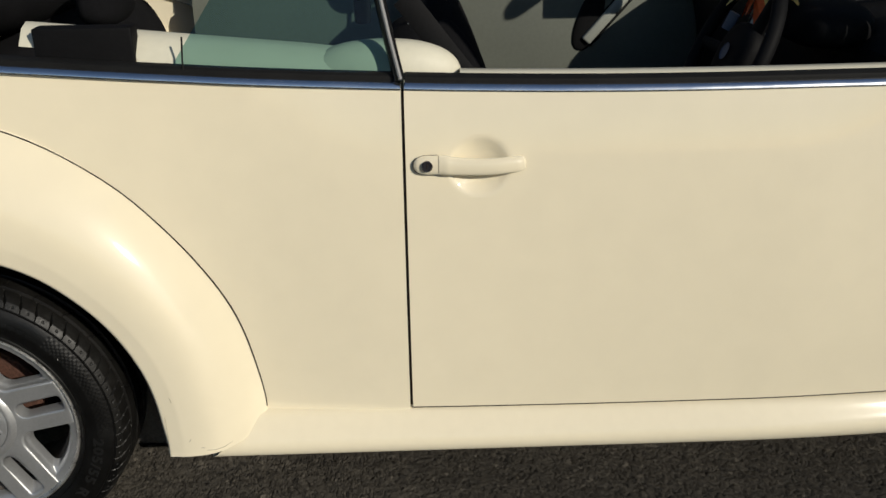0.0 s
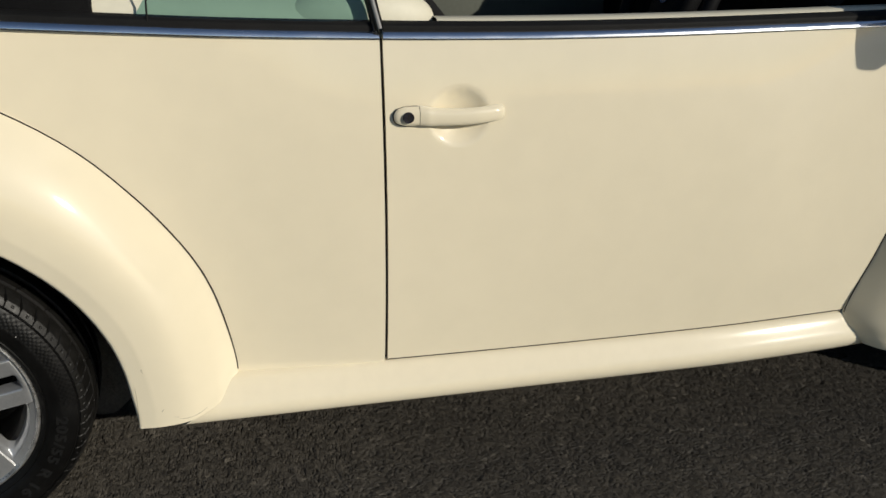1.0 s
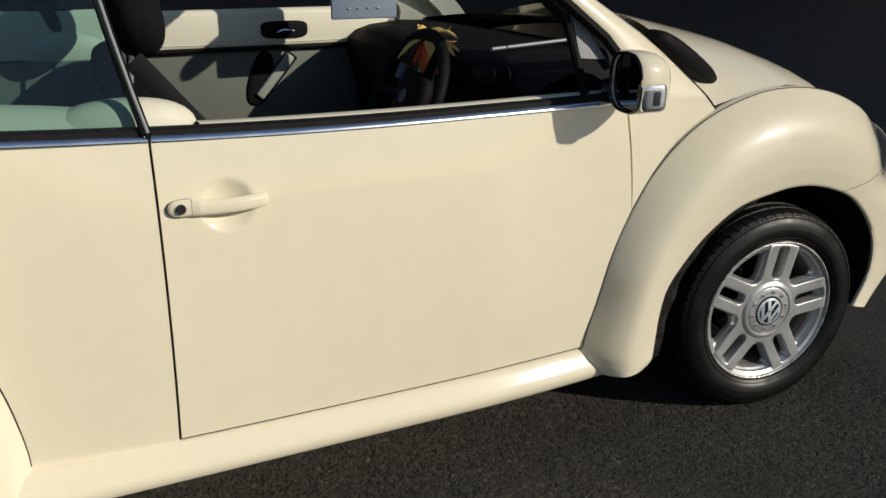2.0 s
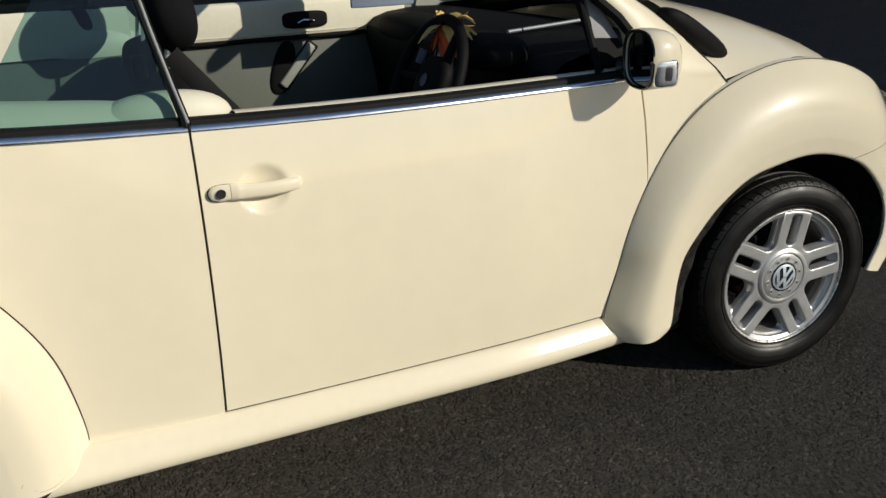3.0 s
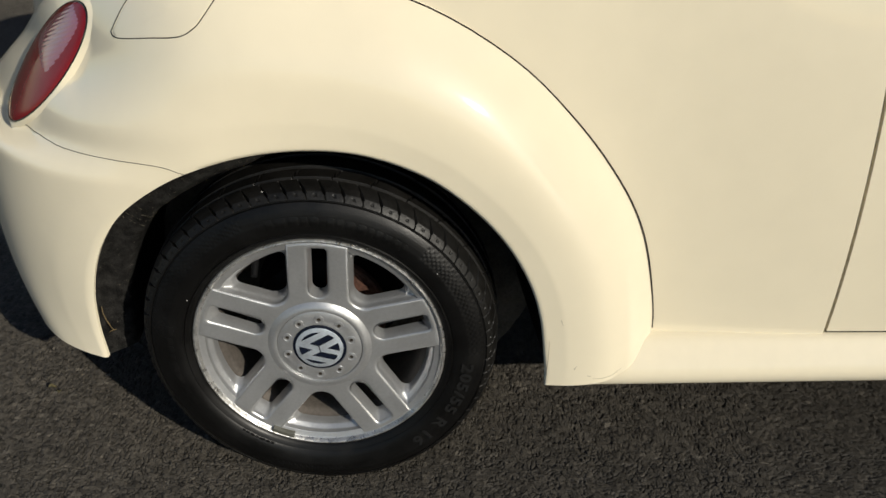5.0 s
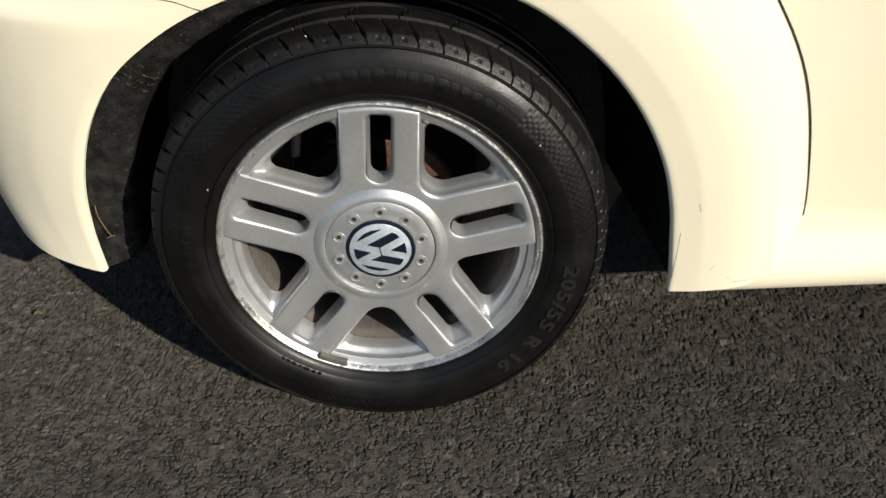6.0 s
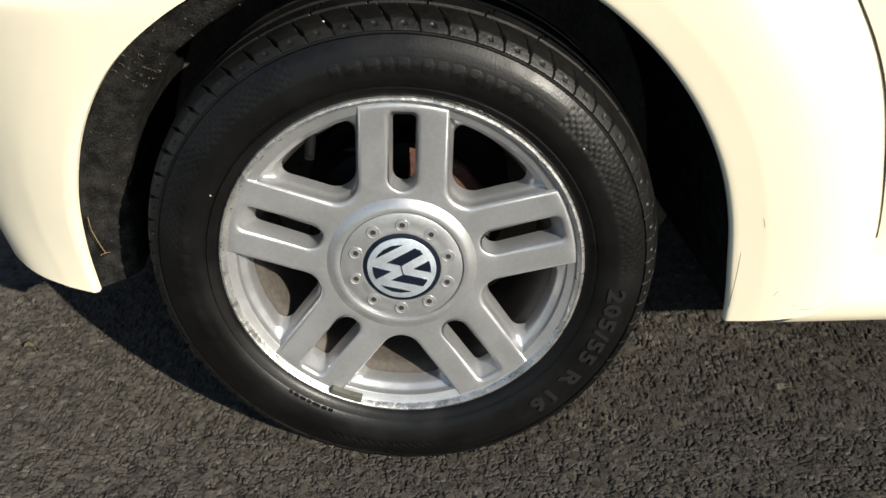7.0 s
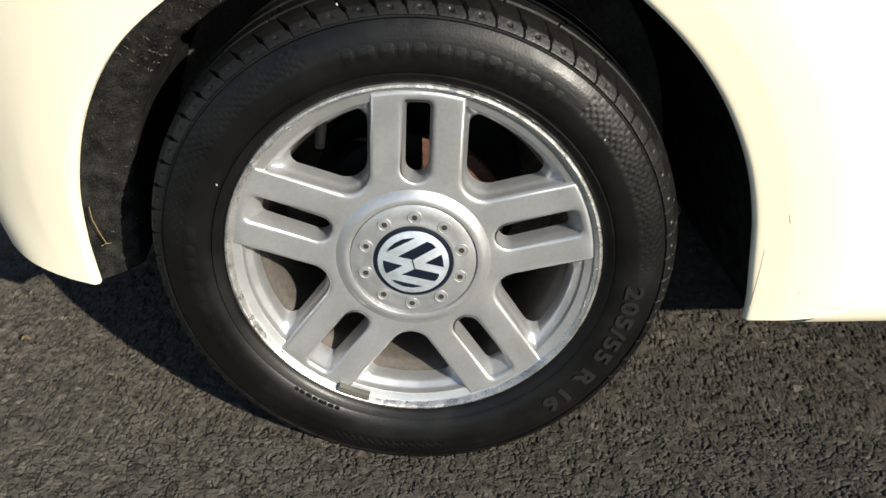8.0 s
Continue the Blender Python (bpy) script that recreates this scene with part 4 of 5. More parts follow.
# ---- fuel flap, tail lamp, fine marks on the rear wing ----
FLAP = [(-0.279, 0.820), (-0.266, 0.815), (-0.200, 0.829), (-0.149, 0.838), (-0.126, 0.849), (-0.110, 0.864), (-0.078, 0.906), (-0.084, 0.915), (-0.107, 0.917),
        (-0.170, 0.912), (-0.208, 0.897), (-0.246, 0.865)]
loop = catmull(FLAP + FLAP[:1], 80)
# a dark tube drawn for the shade in the flap's gap
part("fuel_flap_gap", tube([on_wing(x, z, -0.0003)[0] for x, z in loop], 0.0011, 6), GAP_SHADE, car, "thin gap round the fuel filler flap")
cen = np.mean(np.array(FLAP), axis=0)
P = [[on_wing(cen[0] + (x - cen[0]) * f, cen[1] + (z - cen[1]) * f, 0.0006 if f < 0.97 else -0.001)[0] for f in (0.02, 0.25, 0.5, 0.75, 0.92, 0.955, 0.985)] for x, z in loop]
part("flap_edge", tube([on_wing(cen[0] + (x - cen[0]) * 0.972, cen[1] + (z - cen[1]) * 0.972, 0.0)[0] for x, z in loop], 0.0008, 6), PAINT, car)
part("fuel_flap", outward(grid(P)), PAINT, car, "cream fuel filler flap with rounded corners")


# scratches by the rear arch, and grit on the tyre
for marks in ([(0.3875, 0.318), (0.3872, 0.293), (0.3862, 0.268), (0.3850, 0.240)], [(0.404, 0.366), (0.407, 0.355)], [(0.462, 0.2435), (0.478, 0.2430), (0.496, 0.2455), (0.512, 0.252)],
              [(0.452, 0.250), (0.459, 0.2485)], [(0.430, 0.262), (0.434, 0.270)]):
    part("scratch", tube([on_wing(x, z, 0.0)[0] for x, z in catmull(marks, 10)] if len(marks) > 2 else [on_wing(x, z, 0.0)[0] for x, z in marks], 0.00035, 5), SCRATCH, wings["rear_wing"][0])
for x, y, z, size in ((-0.205, 0.0545, 0.408, 0.0011), (-0.063, 0.0795, 0.5905, 0.0013), (0.205, 0.0520, 0.452, 0.0010), (-0.150, 0.054, 0.490, 0.0009)):
    g = part("grit", blob(x, y, z, size, size * 0.7, size * 1.2, 2.2, None, 8, 6), PALE_GRIT, rear_wheel)
    g.matrix_parent_inverse = rear_wheel.matrix_basis.inverted()


def oval_on_wing(cx, cz, a, b, tilt, f, k, lift):
    t = 2 * math.pi * k / 48
    u, v = a * f * math.cos(t), b * f * math.sin(t)
    c, s = math.cos(radians(tilt)), math.sin(radians(tilt))
    x, z = cx + u * c - v * s, cz + u * s + v * c
    p, nrm = on_wing(x, z)
    return p + nrm * lift


LAMP = (-0.445, 0.732, 0.150, 0.043, 43)
cxl, czl, al, bl, tl = LAMP
# the lamp's own smooth skin over the wing's corner
spots = [oval_on_wing(cxl, czl, al, bl, tl, f, k, 0.0) for f in (0.2, 0.5, 0.8, 1.0) for k in range(0, 48, 2)]
spots = [p for p in spots if p.z > 0.625]
skin = np.linalg.lstsq(np.array([(1, p.x, p.z, p.x * p.x, p.x * p.z, p.z * p.z) for p in spots]), np.array([p.y for p in spots]), rcond=None)[0]


def on_lamp(u, v, lift):
    """A point of the lamp, u along it and v across it in shares of its half sizes."""
    c, q = math.cos(radians(tl)), math.sin(radians(tl))
    x, z = cxl + al * u * c - bl * v * q, czl + al * u * q + bl * v * c
    y = float(skin @ np.array((1, x, z, x * x, x * z, z * z)))
    nrm = Vector((float(skin[1] + 2 * skin[3] * x + skin[4] * z), -1.0, float(skin[2] + skin[4] * x + 2 * skin[5] * z))).normalized()
    return Vector((x, y, z)) + nrm * (lift + 0.0065)


P = [[on_lamp(f * math.cos(2 * math.pi * k / 48), f * math.sin(2 * math.pi * k / 48), 0.012 * (1 - f * f) + h) for f, h in
      ((0.0, 0.003), (0.2, 0.003), (0.4, 0.003), (0.6, 0.003), (0.75, 0.003), (0.88, 0.003), (0.96, 0.0025), (1.0, 0.0010))] for k in range(49)]
lamp = part("tail_lamp", outward(grid(P)), RED, car, "oval red tail lamp with a pale ribbed upper half")
P = []
for i in range(97):
    f = i / 96
    u = -0.05 + 0.95 * f
    row = []
    for k in range(41):
        g = -1 + k / 20
        v = 0.08 + 0.78 * g * math.sqrt(1 - u * u)
        fade = (1 - g ** 4) * (1 - (2 * f - 1) ** 6)
        p = on_lamp(u, v, 0.0)
        wave = abs(math.sin(math.pi * (0.894 * p.z - 0.447 * p.x) / 0.0055))
        row.append(on_lamp(u, v, 0.012 * (1 - u * u - v * v) + 0.0018 + (0.0018 + 0.0009 * wave) * fade))
    P.append(row)
part("lamp_ribs", outward(grid(P)), PINK, lamp, "pale pink ribbed lens")
part("lamp_bezel", tube([on_lamp(math.cos(2 * math.pi * k / 48), math.sin(2 * math.pi * k / 48), 0.0010) for k in range(49)], 0.0015, 8), GLOSSBLACK, lamp, "thin dark lamp seal")
P = []
for k in range(49):
    c, q = math.cos(2 * math.pi * k / 48), math.sin(2 * math.pi * k / 48)
    inner, outer = on_lamp(1.02 * c, 1.02 * q, 0.0008), oval_on_wing(cxl, czl, al, bl, tl, 1.10, k, -0.002)
    P.append([on_lamp(1.0 * c, 1.0 * q, -0.002), inner, inner.lerp(outer, 0.35), outer])
part("lamp_surround", outward(grid(P)), PAINT, lamp, "cream raised lip round the lamp")

# ---- bonnet, windscreen foot, screen ----
P = []
for i in range(41):
    row = []
    for j in range(49):
        f = -1 + 2 * j / 48
        xa = 2.355 - 0.150 * abs(f) ** 3.5
        x = xa + (3.18 - xa) * i / 40
        ze = float(np.interp(x, [2.2, 2.3, 2.45, 2.6, 2.75, 2.9, 3.0, 3.1, 3.2], [0.93, 0.895, 0.918, 0.930, 0.905, 0.835, 0.76, 0.66, 0.55]))
        zc = float(np.interp(x, [2.2, 2.4, 2.65, 2.9, 3.05, 3.15, 3.2], [1.135, 1.088, 1.028, 0.940, 0.85, 0.74, 0.62]))
        y0 = 0.150 + 0.03 * max(0, (x - 2.3) / 0.3) + 0.30 * max(0, x - 2.5) ** 2
        row.append(Vector((x, MID + f * (MID - y0), ze + (zc - ze) * (1 - abs(f) ** 2.4) ** 0.9)))
    P.append(row)
part("bonnet", outward(grid(P), (0, 0, 1)), PAINT, car, "rounded cream bonnet", angle=60)
P = []
for i in range(33):
    f = -1 + 2 * i / 32
    y = MID + f * 0.69
    bow = 0.20 * (1 - f * f)
    P.append([Vector((2.26 + bow - 0.04 * abs(f), y, 0.925 + 0.10 * (1 - abs(f) ** 2.4))), Vector((2.20 + bow * 0.95, y, 0.955 + 0.095 * (1 - abs(f) ** 2.4))),
              Vector((2.10 + bow * 0.9, y, 1.005 + 0.06 * (1 - f * f)))])
part("windscreen_cowl", outward(grid(P), (0, 0, 1)), GLOSSBLACK, car, "black plastic cowl at the windscreen's foot")
part("cowl_end", blob(2.255, 0.232, 1.010, 0.150, 0.050, 0.030, 2.8, Euler((0, radians(30), radians(10))).to_matrix().to_4x4()), BLACK, car)
P = []
for i in range(25):
    f = -1 + 2 * i / 24
    bow = 0.14 * (1 - f * f)
    foot, head = Vector((2.13 + bow * 1.2, MID + f * 0.66, 0.985 + 0.04 * (1 - f * f))), Vector((1.62 + bow * 0.7, MID + f * 0.58, 1.41 + 0.03 * (1 - f * f)))
    P.append([foot.lerp(head, k / 8) for k in range(9)])
ws = part("windscreen", grid(P), CLEAR, car, "clear curved windscreen")
ws.visible_shadow = False
pts = []
for k in range(12):
    z = 0.893 + 0.115 * k / 11
    x = float(np.interp(z, [q[0] for q in RIGHT], [q[1] for q in RIGHT]))
    pts.append((x + 0.001, flank(x, min(z, 0.93)) + max(0, z - 0.93) * 0.34 + 0.02 * min(1, max(0, z - 0.93) / 0.1) - 0.001, z))
part("bonnet_gap", tube(pts, 0.002, 6), GAP_SHADE, car)

# headlamp and fog lamp on the front corner
P = [[oval_on_wing(2.965, 0.722, 0.105, 0.045, -50, f, k, 0.030 * (1 - f * f) + 0.002) for f in (0, 0.3, 0.6, 0.8, 0.93, 1.0)] for k in range(49)]
hl = part("headlamp", outward(grid(P)), LENS, car, "clear oval headlamp glass")
P = [[oval_on_wing(2.965, 0.722, 0.103, 0.043, -50, f, k, 0.0015) for f in (0, 0.5, 1.0)] for k in range(49)]
part("reflector", outward(grid(P)), SILVER, hl)

# ---- door handle, mirror ----
def handle_section(x, y, z, hz, hy, n=20):
    return [Vector((x, y + hy * math.copysign(abs(math.cos(a)) ** 0.75, math.cos(a)), z + hz * math.copysign(abs(math.sin(a)) ** 0.75, math.sin(a)))) for a in (2 * math.pi * k / n for k in range(n))]


def handle_piece(rows):
    P = [handle_section(*r) for r in rows]
    bm = grid(P, close_v=True)
    bmesh.ops.holes_fill(bm, edges=[e for e in bm.edges if len(e.link_faces) == 1])
    bmesh.ops.recalc_face_normals(bm, faces=bm.faces[:])
    return bm


fy = flank(0.95, 0.8) + 0.006
grip = [(0.9300, fy - 0.0115, 0.8065, 0.0172, 0.0125), (0.934, fy - 0.012, 0.8065, 0.0174, 0.0128), (0.945, fy - 0.0145, 0.8060, 0.0172, 0.0125), (0.957, fy - 0.0150, 0.8045, 0.0160, 0.0118),
        (0.978, fy - 0.0165, 0.8035, 0.0152, 0.0112), (1.005, fy - 0.0172, 0.8030, 0.0148, 0.0110), (1.035, fy - 0.0165, 0.8035, 0.0146, 0.0110), (1.060, fy - 0.0130, 0.8045, 0.0147, 0.0115),
        (1.074, fy - 0.0100, 0.8050, 0.0142, 0.0120), (1.0815, fy - 0.0075, 0.8054, 0.0125, 0.0112), (1.0855, fy - 0.006, 0.8055, 0.0085, 0.0085), (1.0870, fy - 0.005, 0.8055, 0.003, 0.004)]
handle = part("door_handle", handle_piece(catmull(grip, 44)), PAINT, door, "cream painted door handle with a key lock")
esc = [(0.8845, fy - 0.008, 0.8055, 0.002, 0.002), (0.8855, fy - 0.008, 0.8055, 0.0058, 0.005), (0.8885, fy - 0.008, 0.8055, 0.0105, 0.008), (0.8940, fy - 0.0085, 0.8056, 0.0142, 0.0100),
       (0.905, fy - 0.009, 0.8058, 0.0170, 0.0118), (0.918, fy - 0.0105, 0.8062, 0.0171, 0.0120), (0.9290, fy - 0.0113, 0.8064, 0.0170, 0.0122)]
part("handle_base", handle_piece(catmull(esc, 28)), PAINT, handle)
lk = lathe([(0.0100, 0.002), (0.0100, -0.0012), (0.0092, -0.0018), (0.0085, -0.0012), (0.0080, -0.0002), (0.0, 0.0002)], 28)
bmesh.ops.translate(lk, vec=(0.909, fy - 0.0228, 0.8072), verts=lk.verts)
part("key_lock", lk, STEEL, handle, "round metal key lock")
part("key_slot", rbox(0.909, fy - 0.0229, 0.8072, 0.0022, 0.0016, 0.0100, 0.0005, 1, Euler((0, radians(12), 0)).to_matrix().to_4x4()), GAP_SHADE, handle)
part("handle_gasket", handle_piece([(a - 0.0008, fy - 0.0065, c - 0.0010, d + 0.0012, 0.004) for a, b, c, d, e in catmull(esc, 20)]), SEAL, handle)


def wing_mirror(parent):
    """The door mirror: a rounded shell, its glass towards the rear, a clear lamp in the shell's outer corner, a black foot."""
    tilt = Euler((0, 0, radians(-8))).to_matrix().to_4x4()
    at = Matrix.Translation((1.940, 0.034, 1.000)) @ tilt
    n = 40
    def ring(f, dx):
        out = []
        for k in range(n):
            a = 2 * math.pi * k / n
            cy, cz = math.copysign(abs(math.cos(a)) ** 0.7, math.cos(a)), math.copysign(abs(math.sin(a)) ** 0.7, math.sin(a))
            out.append(at @ Vector((dx, 0.078 * cy * f, 0.072 * cz * f - 0.012 * (1 - f))))
        return out
    shell = [ring(f, dx) for f, dx in ((0.88, 0.002), (0.90, -0.010), (0.96, -0.016), (1.0, -0.010), (1.0, 0.010), (0.985, 0.028), (0.94, 0.045), (0.84, 0.060), (0.66, 0.074), (0.4, 0.083), (0.02, 0.087))]
    body = part("wing_mirror", grid(shell, close_v=True), PAINT, parent, "cream door mirror with a clear side lamp")
    P = [ring(f, -0.007) for f in (0.01, 0.5, 0.895)]
    part("mirror_glass", grid(P, close_v=True), MIRROR, body)
    part("glass_frame", tube([p for p in ring(0.93, -0.0135)] + [ring(0.93, -0.0135)[0]], 0.0042, 8), GLOSSBLACK, body)
    spot = at @ Matrix.Translation((0.020, -0.064, -0.026))
    for name, mat, size, power, shift, label in (("side_lamp", CHROME, (0.032, 0.016, 0.032), 5.0, 0.0, "chrome lamp housing"), ("lamp_core", STEEL, (0.013, 0.0168, 0.022), 5.0, 0.004, "dark reflector"),
                                                 ("lamp_cover", LENS, (0.034, 0.019, 0.034), 4.5, 0.0, "clear indicator lens")):
        piece = blob(0, 0, 0, *size, power)
        bmesh.ops.transform(piece, matrix=spot @ Matrix.Translation((shift, 0, 0)), verts=piece.verts)
        part(name, piece, mat, body, label)
    part("mirror_foot", tube([(1.985, 0.085, 0.978), (1.982, 0.115, 0.970), (1.965, 0.15, 0.962)], [0.018, 0.022, 0.030], 14, 1.2), GLOSSBLACK, body)
    return body


wing_mirror(door)
# corner plate and window guide behind the mirror
P = [[Vector((1.905, 0.155 + 0.02 * f, 0.962 + 0.01)).lerp(Vector((1.885, 0.205, 1.135)), f), Vector((2.0, 0.140 + 0.02 * f, 0.965)).lerp(Vector((1.91, 0.205, 1.135)), f)] for f in (k / 10 for k in range(11))]
part("mirror_corner", outward(grid(P, lambda c: c.z > 1.035, thick=0.012)), CORNER, door, "grey triangular corner plate")
part("mirror_base", outward(grid([[p + Vector((0, 0.004, 0)) for p in row] for row in P], lambda c: c.z < 1.045, thick=0.012)), BLACK, door, "black mirror base plate")
part("window_guide", tube([(1.895, 0.150, 0.955), (1.885, 0.175, 1.03), (1.868, 0.21, 1.125), (1.60, 0.30, 1.37)], 0.011, 8), BLACK, car)
part("pillar_seal", tube([(1.995, 0.142, 1.03), (1.955, 0.165, 1.085), (1.835, 0.205, 1.187), (1.56, 0.29, 1.41)], 0.013, 8), BLACK, car)

# ---- cabin ----
# inner door top, rear side trim and its bolster, on both sides
for sgn in (0, 1):
    def side(y):
        return y if not sgn else 2 * MID - y

    P = []
    for i in range(41):
        x = 0.972 + 1.0 * i / 40
        z = belt(x)
        P.append([Vector((x, side(y), z + dz)) for y, dz in ((0.152, -0.006), (0.154, 0.006), (0.160, 0.009), (0.195, 0.006), (0.208, -0.004), (0.212, -0.02), (0.215, -0.06), (0.23, -0.10))[: 8 - 3 * sgn]])
    bm = grid(P)
    part("door_capping", bm, TRIM, door if not sgn else far_door, "cream inner door top")
    P, low = [], []
    for i in range(31):
        x = 0.20 + (0.64 + 0.10 * sgn) * i / 30
        zt = float(np.interp(x, [0.2, 0.45, 0.7, 0.84], [1.052, 1.028, 1.004, 0.985])) if not sgn else 1.072
        foot = 0.60 if not sgn else 0.925
        P.append([Vector((x, side(y), z)) for y, z in ((0.158, 0.93), (0.165, zt - 0.035), (0.19, zt - 0.008), (0.215, zt), (0.24 - 0.02 * sgn, zt - 0.004), (0.255 - 0.03 * sgn, zt - 0.02), (0.265 - 0.03 * sgn, zt - 0.08), (0.27 - 0.03 * sgn, foot))])
        low.append([Vector((x, side(y), z)) for y, z in ((0.20, 0.921), (0.252, 0.918), (0.262, 0.90), (0.27, 0.60))])
    part("rear_side_trim", grid(P, (lambda c: not (c.x < 0.375 and c.z > 0.5 and abs(c.y - side(0.165)) < 0.012))), TRIM, car, "cream rear side trim")
    if sgn:
        part("rear_side_trim", grid(low), GREY, car, "grey lower rear side trim")
        part("seat_belt", tube([(0.785, side(0.222), 1.078), (0.797, side(0.228), 1.05), (0.825, side(0.232), 0.96), (0.84, side(0.235), 0.90)], 0.021, 8, 0.14, up=(1, 0, 0)), BLACK, car, "black seat belt webbing")
        part("belt_slot", rbox(0.80, side(0.205), 1.074, 0.13, 0.03, 0.008, 0.003), BLACK, car)
    part("side_bolster", blob(0.835, side(0.205), 0.945, 0.142, 0.048, 0.066, 2.3), TRIM, car, "rounded cream side bolster")
    part("roof_recess", rbox(0.315, side(0.176 if not sgn else 0.14), 0.998, 0.172, 0.040, 0.100, 0.004), BLACK, car, "black folding-roof recess")

# quarter windows with their front posts
for sgn in (0, 1):
    def q(x, y, z):
        return Vector((x, y if not sgn else 2 * MID - y, z))

    P = []
    for i in range(13):
        f = i / 12
        lo, hi = q(0.455 + (0.850 - 0.455) * f, 0.142, 0.965), q(0.66 + (0.785 - 0.66) * f, 0.215, 1.27)
        P.append([lo.lerp(hi, k / 8) for k in range(9)])
    g = part("quarter_window", grid(P), TINT, car, "raised green-tinted rear quarter window")
    g.visible_shadow = False
    part("window_post", tube([q(0.864, 0.128, 0.952), q(0.846, 0.148, 1.03), q(0.822, 0.180, 1.14), q(0.795, 0.222, 1.28)], 0.012, 10, 0.8), GLOSSBLACK, car, "slim black window post")
    part("post_strip", tube([q(0.866, 0.1175, 0.956), q(0.848, 0.1375, 1.03), q(0.824, 0.1695, 1.14), q(0.797, 0.2115, 1.28)], 0.0035, 8), CORNER, car, "grey metal edge of the window post")
part("window_edge", tube([(0.487, 0.1355, 0.975), (0.488, 0.139, 1.00), (0.490, 0.143, 1.032)], 0.0018, 6), SEAL, car)


def seat(y, ahead, label):
    """A front seat: headrest, back, base."""
    def lean(a):
        return Euler((0, radians(-a), 0)).to_matrix().to_4x4()

    back = part("seat", blob(0.975 + ahead, y, 0.715, 0.080, 0.225, 0.300, 3.2, lean(20)), FABRIC, car, label)
    part("headrest", blob(0.905 + ahead, y, 1.158, 0.062, 0.135, 0.108, 2.6, lean(12)), FABRIC, back)
    part("seat_base", blob(1.25 + ahead, y, 0.44, 0.28, 0.25, 0.10, 3.5), FABRIC, back)
    for d in (-0.06, 0.06):
        part("headrest_post", tube([(0.880 + ahead, y + d, 0.96), (0.897 + ahead, y + d, 1.10)], 0.006, 8), SILVER, back)
    part("side_wing", blob(1.015 + ahead, y - 0.205, 0.68, 0.055, 0.035, 0.25, 2.6, lean(24)), FABRIC, back)
    return back


seat(0.50, 0.0, "dark fabric front seat with a headrest")
seat(1.224, 0.05, "dark fabric front seat with a headrest")
# seat belt over the near seat's shoulder
part("seat_belt", tube([(0.872, 0.268, 1.075), (0.905, 0.262, 1.035), (0.945, 0.245, 0.985), (0.990, 0.225, 0.930), (1.03, 0.22, 0.86)], 0.022, 8, 0.14, up=(1, 0, 0)), BLACK, car, "black seat belt webbing")
part("rear_seat", blob(0.10, MID, 0.72, 0.12, 0.48, 0.28, 3.5, Euler((0, radians(-14), 0)).to_matrix().to_4x4()), FABRIC, car, "dark fabric rear seat")
for y in (0.56, 2 * MID - 0.56):
    part("rear_headrest", blob(0.235, y, 1.045, 0.045, 0.115, 0.055, 2.8), FABRIC, car, "dark fabric rear headrest")
part("belt_reel", rbox(0.80, 0.225, 1.06, 0.03, 0.03, 0.05, 0.008), BLACK, car)
part("folded_roof", blob(-0.16, MID, 1.10, 0.29, 0.58, 0.15, 3.0), FABRIC, car, "folded black fabric roof")
# rear body from one side panel round the tail to the other, rising into the boot lid
TAIL_PLAN = [(-0.10, 0.120), (-0.195, 0.164), (-0.285, 0.234), (-0.374, 0.310), (-0.452, 0.380), (-0.515, 0.455), (-0.570, 0.535), (-0.610, 0.620), (-0.632, 0.730), (-0.637, MID)]
side_half = catmull(TAIL_PLAN, 45)
ring_plan = [(x, y) for x, y in side_half] + [(x, 2 * MID - y) for x, y in side_half[-2::-1]]
P = []
for z, back, inset in ((0.30, 1.0, 0.0), (0.60, 1.0, 0.0), (0.70, 0.995, 0.0), (0.80, 0.965, 0.0), (0.88, 0.925, 0.0), (0.93, 0.89, 0.004), (0.97, 0.85, 0.012), (1.00, 0.81, 0.026), (1.018, 0.76, 0.05), (1.03, 0.68, 0.10), (1.04, 0.55, 0.2), (1.045, 0.4, 0.4)):
    P.append([Vector((-0.10 + (x + 0.10) * back, y + (MID - y) * min(1.0, inset / 0.75) + (0.016 * ((z - 0.62) / 0.33) ** 2 if y < MID else -0.016 * ((z - 0.62) / 0.33) ** 2) * min(1.0, abs(y - MID) / 0.4), z)) for x, y in ring_plan])
rear_body = part("rear_body", outward(grid(P, lambda c: math.hypot(c.x, c.z - HUB_Z) > 0.45), (-1, 0, 1)), PAINT, car, "cream rear body and boot lid", angle=60)

body_tree = tree_of(rear_body)
lid_gap = [body_tree.ray_cast(Vector((x, -1.0, z)), Vector((0, 1, 0)))[0] for x, z in catmull([(-0.178, 0.905), (-0.158, 0.930), (-0.137, 0.957), (-0.118, 0.982), (-0.108, 0.996)], 20)]
part("boot_lid_gap", tube([p for p in lid_gap if p], 0.0022, 6), GAP_SHADE, car, "dark gap beside the boot lid")

# tail and nose between the wings
for name, net, bow, cols in (("bumper_centre", rear_net, -0.03, range(122, 150)), ("nose_panel", front_net, 0.05, range(104, 149))):
    P = []
    for i in cols:
        e = net[i][-2]
        P.append([Vector((e.x + bow * (1 - f * f) - (0.012 if bow > 0 else -0.012), MID + f * (MID - e.y), e.z)) for f in (-1 + k / 12 for k in range(25))])
    part(name, outward(grid(P), (bow, 0, 0)), PAINT, car, angle=60)

